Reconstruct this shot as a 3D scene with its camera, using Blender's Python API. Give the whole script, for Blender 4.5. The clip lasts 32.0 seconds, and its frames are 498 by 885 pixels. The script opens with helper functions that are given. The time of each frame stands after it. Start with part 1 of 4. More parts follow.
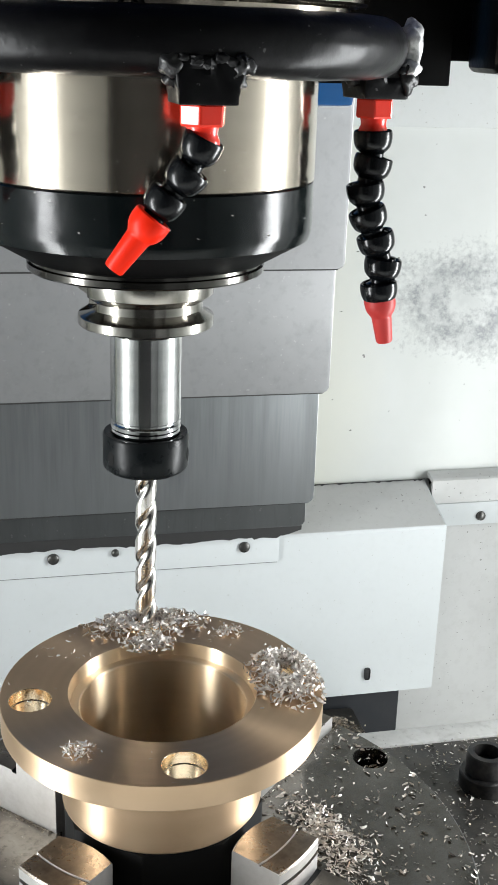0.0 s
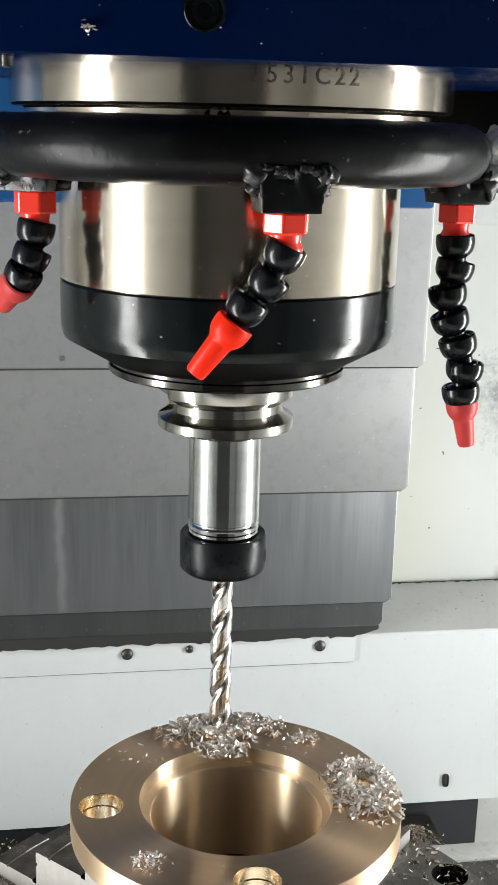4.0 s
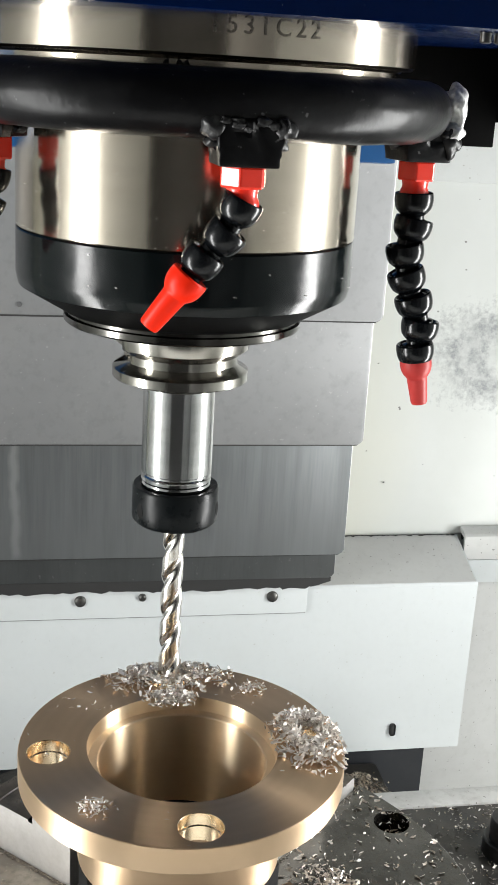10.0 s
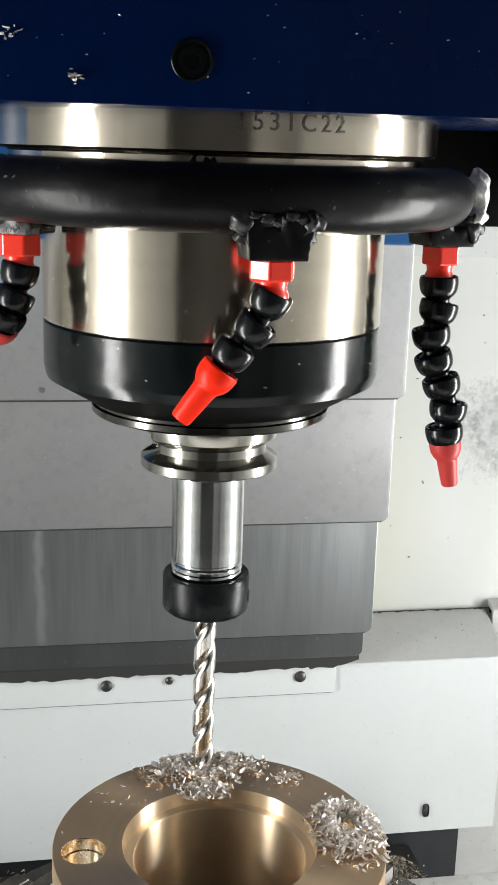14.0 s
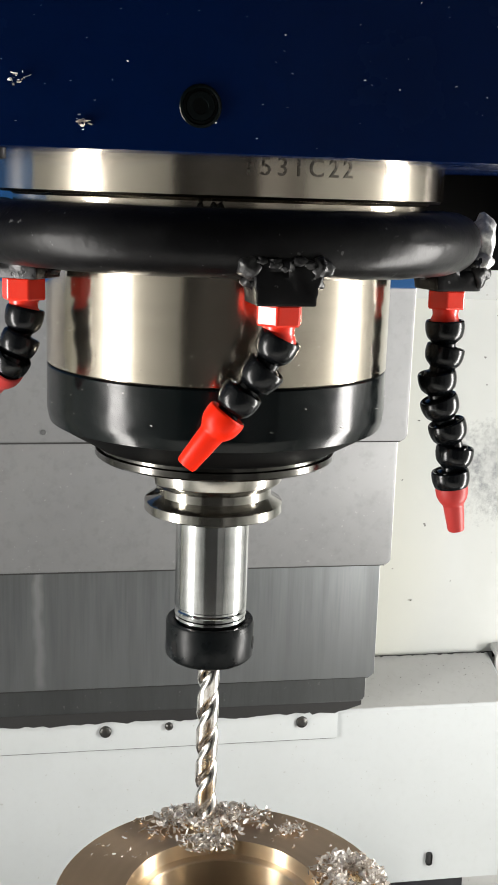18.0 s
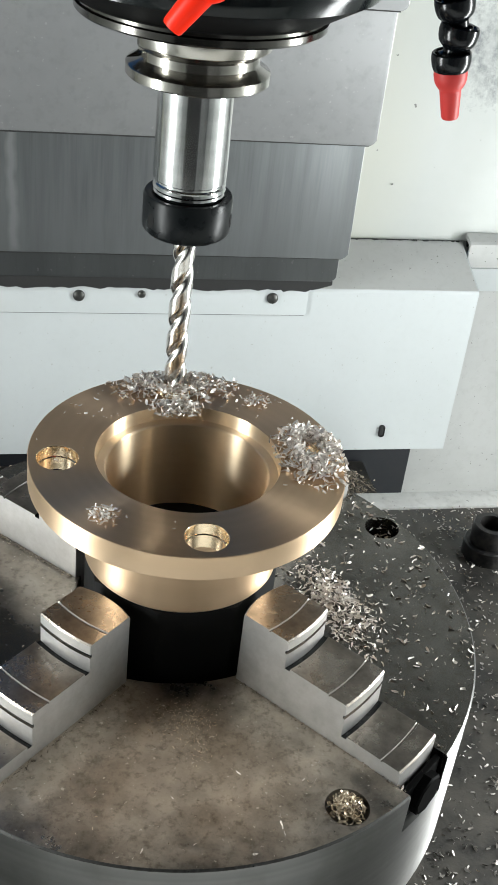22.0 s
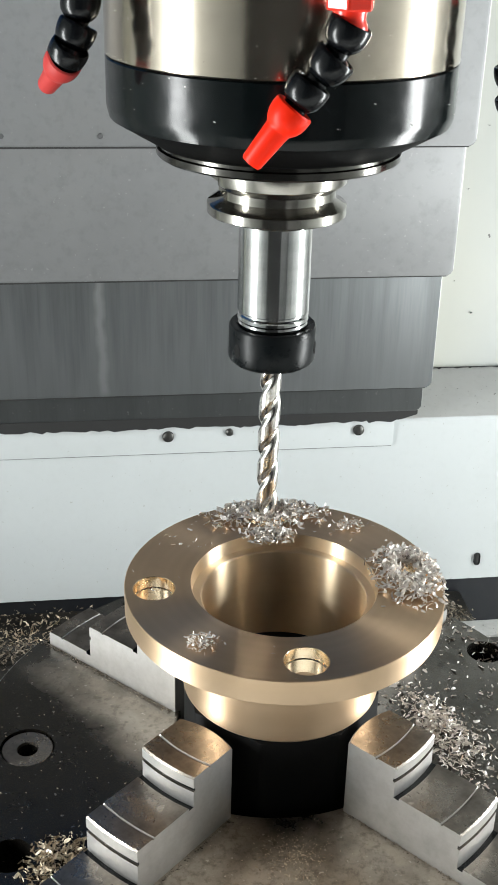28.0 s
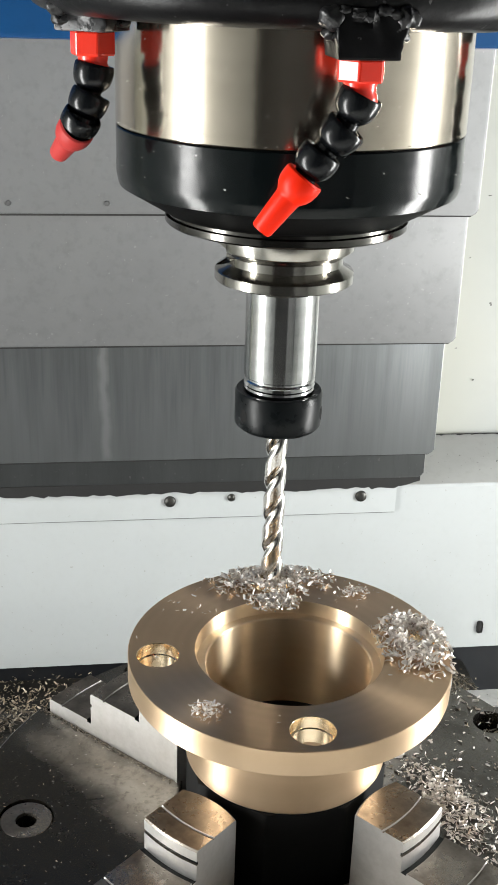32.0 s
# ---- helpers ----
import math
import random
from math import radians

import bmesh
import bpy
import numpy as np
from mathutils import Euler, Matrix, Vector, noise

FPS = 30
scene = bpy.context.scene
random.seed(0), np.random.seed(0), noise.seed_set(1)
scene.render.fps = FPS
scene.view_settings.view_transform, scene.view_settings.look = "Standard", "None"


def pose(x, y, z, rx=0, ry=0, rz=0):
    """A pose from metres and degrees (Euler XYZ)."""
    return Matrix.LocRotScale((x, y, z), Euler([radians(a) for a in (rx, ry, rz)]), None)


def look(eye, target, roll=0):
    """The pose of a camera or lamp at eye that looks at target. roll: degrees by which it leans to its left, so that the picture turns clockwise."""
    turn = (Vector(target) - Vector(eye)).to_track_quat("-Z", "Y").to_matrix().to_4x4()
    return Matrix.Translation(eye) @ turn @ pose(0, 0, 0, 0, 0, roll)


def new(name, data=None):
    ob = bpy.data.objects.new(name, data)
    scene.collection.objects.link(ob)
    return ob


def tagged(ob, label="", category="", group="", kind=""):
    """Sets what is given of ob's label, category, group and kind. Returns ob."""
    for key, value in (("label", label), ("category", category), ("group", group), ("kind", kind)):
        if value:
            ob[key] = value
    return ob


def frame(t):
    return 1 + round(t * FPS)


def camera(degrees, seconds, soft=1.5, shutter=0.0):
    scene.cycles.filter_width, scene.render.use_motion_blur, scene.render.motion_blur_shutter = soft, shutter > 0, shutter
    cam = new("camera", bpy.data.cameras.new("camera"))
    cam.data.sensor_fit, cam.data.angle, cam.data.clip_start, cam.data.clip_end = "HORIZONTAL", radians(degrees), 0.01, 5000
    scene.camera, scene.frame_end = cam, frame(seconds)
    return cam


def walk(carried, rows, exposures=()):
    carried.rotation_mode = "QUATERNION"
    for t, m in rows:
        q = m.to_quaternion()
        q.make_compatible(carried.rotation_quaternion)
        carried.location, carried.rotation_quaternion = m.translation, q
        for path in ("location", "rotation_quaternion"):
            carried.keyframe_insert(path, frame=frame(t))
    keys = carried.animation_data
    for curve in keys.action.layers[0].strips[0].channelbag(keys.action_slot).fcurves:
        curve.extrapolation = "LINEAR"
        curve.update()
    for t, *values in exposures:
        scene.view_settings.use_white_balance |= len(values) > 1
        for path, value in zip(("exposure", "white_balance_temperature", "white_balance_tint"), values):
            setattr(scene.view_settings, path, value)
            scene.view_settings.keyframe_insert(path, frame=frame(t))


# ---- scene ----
cam = camera(24.5, 32.0)
PATH = [
    (0, (-0.0698, -0.5149, 0.2813), (0.3602, 1.3231, -0.3797), 1.9),
    (0.5, (-0.0699, -0.515, 0.281), (0.3691, 1.334, -0.342), 2.3),
    (1, (-0.0716, -0.5121, 0.2841), (0.3324, 1.3419, -0.3479), 2.2),
    (1.5, (-0.0744, -0.5092, 0.2809), (0.2876, 1.3618, -0.3241), 1.5),
    (2, (-0.0742, -0.5102, 0.282), (0.2668, 1.3638, -0.329), 0.5),
    (2.5, (-0.0731, -0.5122, 0.2818), (0.2469, 1.3708, -0.3102), -0.0),
    (3, (-0.0748, -0.5063, 0.2827), (0.2062, 1.3917, -0.2813), 0.8),
    (3.5, (-0.0729, -0.5084, 0.2843), (0.2221, 1.4036, -0.2237), 1.4),
    (5.5, (-0.0658, -0.5083, 0.2913), (0.2672, 1.3697, -0.3097), 1.1),
    (6, (-0.0667, -0.5073, 0.2914), (0.2393, 1.3677, -0.3336), 0.8),
    (6.5, (-0.0666, -0.5072, 0.2897), (0.2224, 1.3518, -0.3893), 0.2),
    (7, (-0.0656, -0.5082, 0.2897), (0.2244, 1.3538, -0.3813), 0.5),
    (7.5, (-0.0667, -0.5083, 0.2884), (0.2343, 1.3677, -0.3346), 1.3),
    (8, (-0.0657, -0.5093, 0.2863), (0.2483, 1.3707, -0.3207), 1.7),
    (8.5, (-0.0659, -0.5093, 0.2894), (0.2841, 1.3597, -0.3286), 2.4),
    (9, (-0.0651, -0.5123, 0.2893), (0.3179, 1.3547, -0.3157), 3.3),
    (9.5, (-0.0659, -0.5103, 0.289), (0.3141, 1.3587, -0.316), 3.6),
    (10, (-0.0669, -0.5094, 0.289), (0.3041, 1.3606, -0.314), 3.4),
    (10.5, (-0.0678, -0.5084, 0.2888), (0.2942, 1.3756, -0.2762), 3.2),
    (11, (-0.0669, -0.5094, 0.2887), (0.3171, 1.3756, -0.2573), 3.3),
    (11.5, (-0.067, -0.5105, 0.2886), (0.324, 1.3825, -0.2234), 2.7),
    (12, (-0.0649, -0.5094, 0.2926), (0.3241, 1.3796, -0.2354), 3.1),
    (12.5, (-0.0688, -0.5034, 0.2938), (0.2822, 1.3846, -0.2662), 3.2),
    (13, (-0.0698, -0.5034, 0.2938), (0.2872, 1.3856, -0.2562), 2.7),
    (13.5, (-0.0728, -0.5045, 0.2956), (0.2882, 1.3925, -0.2254), 2.3),
    (14, (-0.0737, -0.5035, 0.2965), (0.2753, 1.4045, -0.1955), 1.8),
    (14.5, (-0.0748, -0.5026, 0.2943), (0.2822, 1.4094, -0.1707), 1.4),
    (16.5, (-0.0747, -0.5006, 0.2979), (0.3043, 1.4164, -0.1281), 1.6),
    (17, (-0.0747, -0.4996, 0.2978), (0.3093, 1.4214, -0.1072), 1.8),
    (17.5, (-0.0767, -0.4976, 0.2979), (0.2943, 1.4214, -0.1261), 2.0),
    (18, (-0.0766, -0.4976, 0.2979), (0.2794, 1.4234, -0.1281), 1.9),
    (18.5, (-0.0776, -0.4977, 0.2979), (0.2754, 1.4273, -0.1151), 1.8),
    (19, (-0.0776, -0.4987, 0.2968), (0.2744, 1.4273, -0.1112), 1.9),
    (19.5, (-0.0776, -0.4977, 0.2979), (0.2814, 1.4263, -0.1151), 1.8),
    (20, (-0.0776, -0.4977, 0.2989), (0.2824, 1.4243, -0.1181), 1.8),
    (20.5, (-0.0784, -0.4966, 0.2952), (0.2306, 1.4184, -0.1918), 2.0),
    (21, (-0.0778, -0.4984, 0.2935), (0.1942, 1.3046, -0.5285), 3.3),
    (21.5, (-0.0756, -0.4954, 0.2967), (0.3184, 1.0906, -0.8573), 7.6),
    (22, (-0.0774, -0.4916, 0.3001), (0.3176, 1.1304, -0.8009), 7.0),
    (22.5, (-0.078, -0.493, 0.296), (0.286, 1.198, -0.709), 5.6),
    (23, (-0.078, -0.496, 0.291), (0.199, 1.225, -0.69), 3.7),
    (23.5, (-0.078, -0.497, 0.29), (0.218, 1.221, -0.689), 3.4),
    (24, (-0.077, -0.499, 0.291), (0.231, 1.217, -0.688), 3.2),
    (24.5, (-0.078, -0.499, 0.289), (0.21, 1.226, -0.68), 2.4),
    (25, (-0.08, -0.497, 0.29), (0.19, 1.243, -0.657), 2.1),
    (25.5, (-0.081, -0.497, 0.289), (0.172, 1.246, -0.659), 1.4),
    (27.5, (-0.081, -0.499, 0.291), (0.169, 1.267, -0.613), 1.5),
    (28, (-0.08, -0.499, 0.292), (0.17, 1.275, -0.596), 1.5),
    (28.5, (-0.081, -0.5, 0.292), (0.171, 1.282, -0.58), 1.4),
    (29, (-0.082, -0.5, 0.292), (0.162, 1.293, -0.56), 1.3),
    (29.5, (-0.082, -0.498, 0.293), (0.165, 1.301, -0.545), 1.3),
    (30, (-0.083, -0.498, 0.293), (0.162, 1.304, -0.54), 1.6),
    (30.5, (-0.081, -0.499, 0.294), (0.163, 1.307, -0.529), 1.6),
    (31, (-0.081, -0.5, 0.293), (0.179, 1.311, -0.513), 1.8),
    (31.5, (-0.082, -0.501, 0.293), (0.175, 1.315, -0.506), 1.5),
    (32, (-0.084, -0.497, 0.291), (0.175, 1.324, -0.493), 1.9),
]
TINTS = [(0, 0.0, 6400, 12), (2, 0.05, 6600, 12.5), (9, 0.03, 6600, 12.5), (14, 0.03, 6650, 13), (17, 0.03, 6830, 14.2), (20.5, 0.03, 6880, 15), (21, -0.02, 6700, 14), (21.6, 0.0, 6400, 9), (22.2, 0.0, 6400, 9.5), (23, 0.05, 6450, 10.5), (28, 0.08, 6450, 10), (32, 0.09, 6650, 12)]
walk(cam, exposures=TINTS, rows=[(t, look(eye, target, roll)) for t, eye, target, roll in PATH])

SPIN = (0.0, 0.0)          # spindle axis
CX, CY = 0.0, -0.06        # axis of the workpiece and chuck
TABLE_Z, CHUCK_Z = -0.185, -0.095

# ---- light ----
world = bpy.data.worlds.new("world")
world.use_nodes = True
world.node_tree.nodes["Background"].inputs[0].default_value = (0.6, 0.65, 0.7, 1)
world.node_tree.nodes["Background"].inputs[1].default_value = 0.05
scene.world = world


def lamp(name, at, to, wide, tall, watts, colour):
    data = bpy.data.lights.new(name, "AREA")
    data.shape, data.size, data.size_y, data.energy, data.color = "RECTANGLE", wide, tall, watts, colour
    ob = new(name, data)
    ob.matrix_world = look(at, to)
    return ob


LAMP_Z = -0.02
# tube lamps on both side walls: each shines inwards, and back on its wall
for x, y, aim, watts in ((-0.62, -0.20, -0.36, 8.8), (0.62, -0.10, -0.24, 9.2)):
    lamp("work_light", (x, y, LAMP_Z), (0.0, aim, LAMP_Z), 0.14, 0.64, watts, (0.97, 1.0, 0.985))
    lamp("work_light", (x * 1.004, y, LAMP_Z), (2 * x, y, LAMP_Z), 0.14, 0.64, watts * 0.30, (0.97, 1.0, 0.985))
scene.view_settings.exposure = 0.0


# ---- materials ----
class Nodes:
    """A small builder for node materials, in object coordinates."""

    def __init__(self, name):
        self.m = bpy.data.materials.new(name)
        self.m.use_nodes = True
        self.t = self.m.node_tree
        self.out = self.t.nodes["Principled BSDF"]
        self.co = self.n("ShaderNodeTexCoord").outputs["Object"]

    def n(self, kind, **props):
        node = self.t.nodes.new(kind)
        for k, v in props.items():
            setattr(node, k, v)
        return node

    def put(self, socket, value):
        if isinstance(value, bpy.types.NodeSocket):
            self.t.links.new(value, socket)
        else:
            socket.default_value = value

    def scaled(self, s):
        node = self.n("ShaderNodeMapping")
        self.put(node.inputs["Vector"], self.co)
        node.inputs["Scale"].default_value = s
        return node.outputs[0]

    def noise(self, scale, detail=4, rough=0.55, vec=None):
        node = self.n("ShaderNodeTexNoise")
        self.put(node.inputs["Vector"], vec or self.co)
        self.put(node.inputs["Scale"], scale)
        self.put(node.inputs["Detail"], detail)
        self.put(node.inputs["Roughness"], rough)
        return node.outputs[0]

    def ramp(self, fac, a, b, lo=0.0, hi=1.0):
        node = self.n("ShaderNodeMapRange")
        self.put(node.inputs[0], fac)
        for i, v in ((1, a), (2, b), (3, lo), (4, hi)):
            self.put(node.inputs[i], v)
        return node.outputs[0]

    def mix(self, fac, a, b):
        node = self.n("ShaderNodeMix", data_type="RGBA")
        self.put(node.inputs[0], fac)
        for i, v in ((6, a), (7, b)):
            self.put(node.inputs[i], v if isinstance(v, bpy.types.NodeSocket) else (*v, 1))
        return node.outputs[2]

    def math(self, op, a, b=0.0):
        node = self.n("ShaderNodeMath", operation=op)
        self.put(node.inputs[0], a)
        self.put(node.inputs[1], b)
        return node.outputs[0]

    def rings(self, scale, detail=3):
        """Noise that runs in circles about the object's z axis."""
        sep = self.n("ShaderNodeSeparateXYZ")
        self.put(sep.inputs[0], self.co)
        r = self.math("SQRT", self.math("ADD", self.math("POWER", sep.outputs[0], 2.0), self.math("POWER", sep.outputs[1], 2.0)))
        com = self.n("ShaderNodeCombineXYZ")
        self.put(com.inputs[0], r)
        self.put(com.inputs[1], sep.outputs[2])
        return self.noise(scale, detail, 0.7, com.outputs[0])

    def bump(self, height, strength, distance=0.001):
        node = self.n("ShaderNodeBump")
        self.put(node.inputs["Height"], height)
        node.inputs["Strength"].default_value = strength
        node.inputs["Distance"].default_value = distance
        self.t.links.new(node.outputs[0], self.out.inputs["Normal"])

    def done(self, colour, rough, metal=0.0, coat=0.0, spec=0.5, coat_rough=0.1):
        self.put(self.out.inputs["Base Color"], colour if isinstance(colour, bpy.types.NodeSocket) else (*colour, 1))
        self.put(self.out.inputs["Roughness"], rough)
        self.put(self.out.inputs["Metallic"], metal)
        self.out.inputs["Coat Weight"].default_value = coat
        self.out.inputs["Coat Roughness"].default_value = coat_rough
        self.out.inputs["Specular IOR Level"].default_value = spec
        return self.m


def make_turned(name, dark, light, rough=(0.2, 0.34), scale=900, strength=0.25, stain=None, aniso=0.5, ringed=0.4, metal=1.0, waves=0.0):
    """Turned metal: fine rings about the axis, faint stains."""
    k = Nodes(name)
    ring = k.rings(scale, 1)
    cloud = k.noise(38, 5)
    col = k.mix(k.ramp(ring, 0.3, 0.7), dark, light)
    if stain:
        col = k.mix(k.ramp(cloud, 0.5, 0.75, 0.0, 0.55), col, stain)
    if strength:
        k.bump(ring, strength, 0.0004)
    elif waves:
        k.bump(k.noise(70, 5, 0.6), waves, 0.0006)
    tan = k.n("ShaderNodeTangent", direction_type="RADIAL", axis="Z")
    k.put(k.out.inputs["Tangent"], tan.outputs[0])
    k.out.inputs["Anisotropic"].default_value = aniso
    k.out.inputs["Anisotropic Rotation"].default_value = 0.25
    return k.done(col, k.ramp(k.math("ADD", k.math("MULTIPLY", ring, ringed), k.math("MULTIPLY", cloud, 1.0 - ringed)), 0.3, 0.7, *rough), metal)


def make_paint(name, base, dirt, rough=0.45, amount=0.35, speck=None, coat=0.0, streak=(1, 1, 1), metal=0.0, bump=0.08, spec=0.5, fines=0.5):
    """Painted or sheet metal: soft dirt clouds, streaks, small specks."""
    k = Nodes(name)
    vec = k.scaled(streak)
    cloud = k.noise(9, 6, 0.6, vec)
    fine = k.noise(160, 3, 0.6, vec)
    col = k.mix(k.ramp(cloud, 0.42, 0.78, 0.0, amount), base, dirt)
    col = k.mix(k.ramp(fine, 0.5, 0.8, 0.0, amount * fines), col, dirt)
    if speck:
        dots = k.noise(330, 2, 0.5)
        col = k.mix(k.ramp(dots, 0.70, 0.74, 0.0, 0.8), col, speck)
    k.bump(fine, bump, 0.0006)
    return k.done(col, k.ramp(cloud, 0.3, 0.7, rough - 0.07, rough + 0.1), metal, coat, spec)


def make_steel(name, base, patch, rough=0.35, metal=1.0, amount=0.7, scale=30, bump=0.15, grain=(1, 1, 1), spec=0.5, grit=0.35):
    """Worn steel with oily patches and fine scratches."""
    k = Nodes(name)
    cloud = k.noise(scale, 6, 0.62)
    fine = k.noise(420, 4, 0.65, k.scaled(grain))
    col = k.mix(k.ramp(cloud, 0.4, 0.68, 0.0, amount), base, patch)
    col = k.mix(k.ramp(fine, 0.45, 0.8, 0.0, grit), col, patch)
    k.bump(fine, bump, 0.0005)
    return k.done(col, k.ramp(k.math("ADD", k.math("MULTIPLY", cloud, 1.0 - grit), k.math("MULTIPLY", fine, grit)), 0.3, 0.7, rough - 0.1, rough + 0.14), metal, 0.0, spec)


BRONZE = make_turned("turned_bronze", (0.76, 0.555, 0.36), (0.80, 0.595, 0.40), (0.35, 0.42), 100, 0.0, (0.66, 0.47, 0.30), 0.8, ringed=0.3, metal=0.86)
# Paler, smoother copy of the bronze; brightens the hole walls by base colour.
BRONZE_BRIGHT = make_steel("pale_hole_bronze", (0.93, 0.76, 0.54), (0.86, 0.68, 0.46), 0.19, 1.0, 0.5, 60, 0.02)
# Darker copy of the same bronze; the face's dark reflections are in its colour.
BRONZE_FACE = make_turned("shaded_faced_bronze", (0.60, 0.425, 0.272), (0.67, 0.48, 0.313), (0.29, 0.35), 160, 0.0, (0.56, 0.39, 0.25), 0.9, ringed=0.12)
# Paler copy; the light inside the bore is put into its base colour.
BRONZE_BORE = make_turned("lit_bored_bronze", (0.88, 0.69, 0.47), (0.92, 0.735, 0.515), (0.38, 0.45), 160, 0.0, (0.78, 0.59, 0.39), 1.0, ringed=0.4, metal=0.92)
SLEEVE = make_turned("ground_spindle_steel", (0.62, 0.55, 0.455), (0.66, 0.585, 0.485), (0.13, 0.20), 120, 0.0, (0.47, 0.40, 0.32), 0.6, ringed=0.0, waves=0.10)
HOLDER = make_turned("ground_tool_steel", (0.57, 0.575, 0.57), (0.67, 0.675, 0.67), (0.12, 0.16), 200, 0.0, (0.52, 0.47, 0.40), 0.4, ringed=0.1)
# Darkened holder steel; the dark spindle reflected in the flange is in its colour.
GRIPPER = make_turned("shaded_brownish_steel", (0.36, 0.345, 0.315), (0.43, 0.415, 0.38), (0.13, 0.19), 200, 0.0, (0.27, 0.24, 0.20), 0.4, ringed=0.1)
LIP = make_turned("dark_turned_steel", (0.10, 0.096, 0.088), (0.13, 0.125, 0.115), (0.14, 0.20), 200, 0.0)
DRILL = make_steel("polished_drill_steel", (0.84, 0.81, 0.77), (0.60, 0.56, 0.51), 0.20, 1.0, 0.4, 120, 0.01)
BLACK_RING = make_steel("black_oxide_steel", (0.0020, 0.0034, 0.0037), (0.004, 0.0062, 0.0066), 0.15, 0.0, 0.5, 60, 0.03, spec=0.24, grit=0.25)
NUT_BLACK = make_steel("black_nut_steel", (0.004, 0.0052, 0.0058), (0.008, 0.0092, 0.0096), 0.28, 0.0, 0.5, 90, 0.05, spec=0.15, grit=0.2)
TUBE_BLACK = make_paint("satin_black_paint", (0.003, 0.003, 0.0034), (0.017, 0.017, 0.018), 0.31, 0.6, (0.09, 0.09, 0.09), bump=0.38, spec=0.15)
WORN_BLACK = make_steel("scuffed_black_paint", (0.005, 0.005, 0.006), (0.10, 0.10, 0.10), 0.30, 0.2, 0.40, 150, 0.5, spec=0.4, grit=0.12)
PLASTIC_BLACK = make_paint("black_hose_plastic", (0.003, 0.0038, 0.0046), (0.006, 0.0062, 0.007), 0.17, 0.4, bump=0.03, spec=0.28)
PLASTIC_RED = make_paint("red_nozzle_plastic", (0.84, 0.022, 0.004), (0.62, 0.016, 0.004), 0.30, 0.5, bump=0.05, spec=0.14)
HEX_RED = make_paint("glossy_red_plastic", (0.76, 0.03, 0.012), (0.60, 0.025, 0.01), 0.20, 0.4, bump=0.06, spec=0.65)
PLASTIC_DULL = make_paint("dusty_red_plastic", (0.42, 0.036, 0.032), (0.30, 0.03, 0.028), 0.42, 0.6, bump=0.05, spec=0.22)
WELD = make_steel("lumpy_weld_metal", (0.90, 0.90, 0.89), (0.10, 0.10, 0.10), 0.36, 0.3, 0.6, 200, 0.5, grit=0.2)
BLUE = make_paint("dark_blue_enamel", (0.0004, 0.0062, 0.036), (0.0004, 0.0038, 0.021), 0.22, 0.5, bump=0.02, spec=0.06)
REAR_BLUE = make_paint("blue_enamel", (0.004, 0.062, 0.19), (0.003, 0.038, 0.12), 0.35, 0.5, spec=0.3)


def make_wall():
    """White enclosure paint with grime, specks and one scoured blotch."""
    k = Nodes("white_wall_paint")
    cloud, fine = k.noise(5, 6, 0.6), k.noise(90, 5, 0.7)
    col = k.mix(k.ramp(cloud, 0.38, 0.72, 0.0, 0.55), (0.66, 0.68, 0.66), (0.50, 0.53, 0.49))
    sep = k.n("ShaderNodeSeparateXYZ")
    k.put(sep.inputs[0], k.co)
    dx = k.math("MULTIPLY", k.math("SUBTRACT", sep.outputs[0], 0.322), 13.0)
    dz = k.math("MULTIPLY", k.math("SUBTRACT", sep.outputs[2], 0.082), 20.0)
    d = k.math("SQRT", k.math("ADD", k.math("POWER", dx, 2.0), k.math("POWER", dz, 2.0)))
    wob = k.math("ADD", d, k.math("ADD", k.ramp(k.noise(22, 3, 0.6), 0.3, 0.7, -0.16, 0.16), k.ramp(k.noise(230, 4, 0.8), 0.3, 0.7, -0.26, 0.26)))
    band = k.math("MULTIPLY", k.ramp(wob, 0.12, 0.50, 0.30, 1.0), k.ramp(wob, 0.55, 1.05, 1.0, 0.0))
    col = k.mix(k.math("MULTIPLY", band, k.ramp(fine, 0.38, 0.58, 0.40, 0.95)), col, (0.25, 0.26, 0.27))
    # yellower towards the cover, with a wavy border
    yellow = k.ramp(k.math("ADD", sep.outputs[0], k.ramp(cloud, 0.3, 0.7, -0.02, 0.02)), 0.195, 0.245, 0.75, 0.0)
    col = k.mix(yellow, col, (0.66, 0.665, 0.585))
    dots = k.noise(120, 2, 0.5)
    col = k.mix(k.ramp(dots, 0.755, 0.775, 0.0, 0.85), col, (0.12, 0.12, 0.11))
    k.bump(fine, 0.06, 0.0006)
    return k.done(col, k.ramp(cloud, 0.3, 0.7, 0.36, 0.5))


WALL = make_wall()
GUARD = make_paint("bluish_white_guard_paint", (0.575, 0.605, 0.61), (0.48, 0.505, 0.50), 0.42, 0.35, (0.42, 0.43, 0.41))
WHITE = make_paint("white_enclosure_paint", (0.68, 0.70, 0.69), (0.55, 0.57, 0.53), 0.42, 0.35, (0.45, 0.45, 0.42))
# For the unseen panel and floor that bounce light onto the bronze.
BOUNCE_WHITE = make_paint("bounce_white_paint", (0.82, 0.82, 0.80), (0.74, 0.74, 0.71), 0.45, 0.35)
# Greyed copy of the white paint, carrying the shade of shelf and second sheet.
SHADED_WHITE = make_paint("shaded_grey_white_paint", (0.51, 0.515, 0.505), (0.37, 0.37, 0.355), 0.5, 0.6, (0.16, 0.16, 0.15))
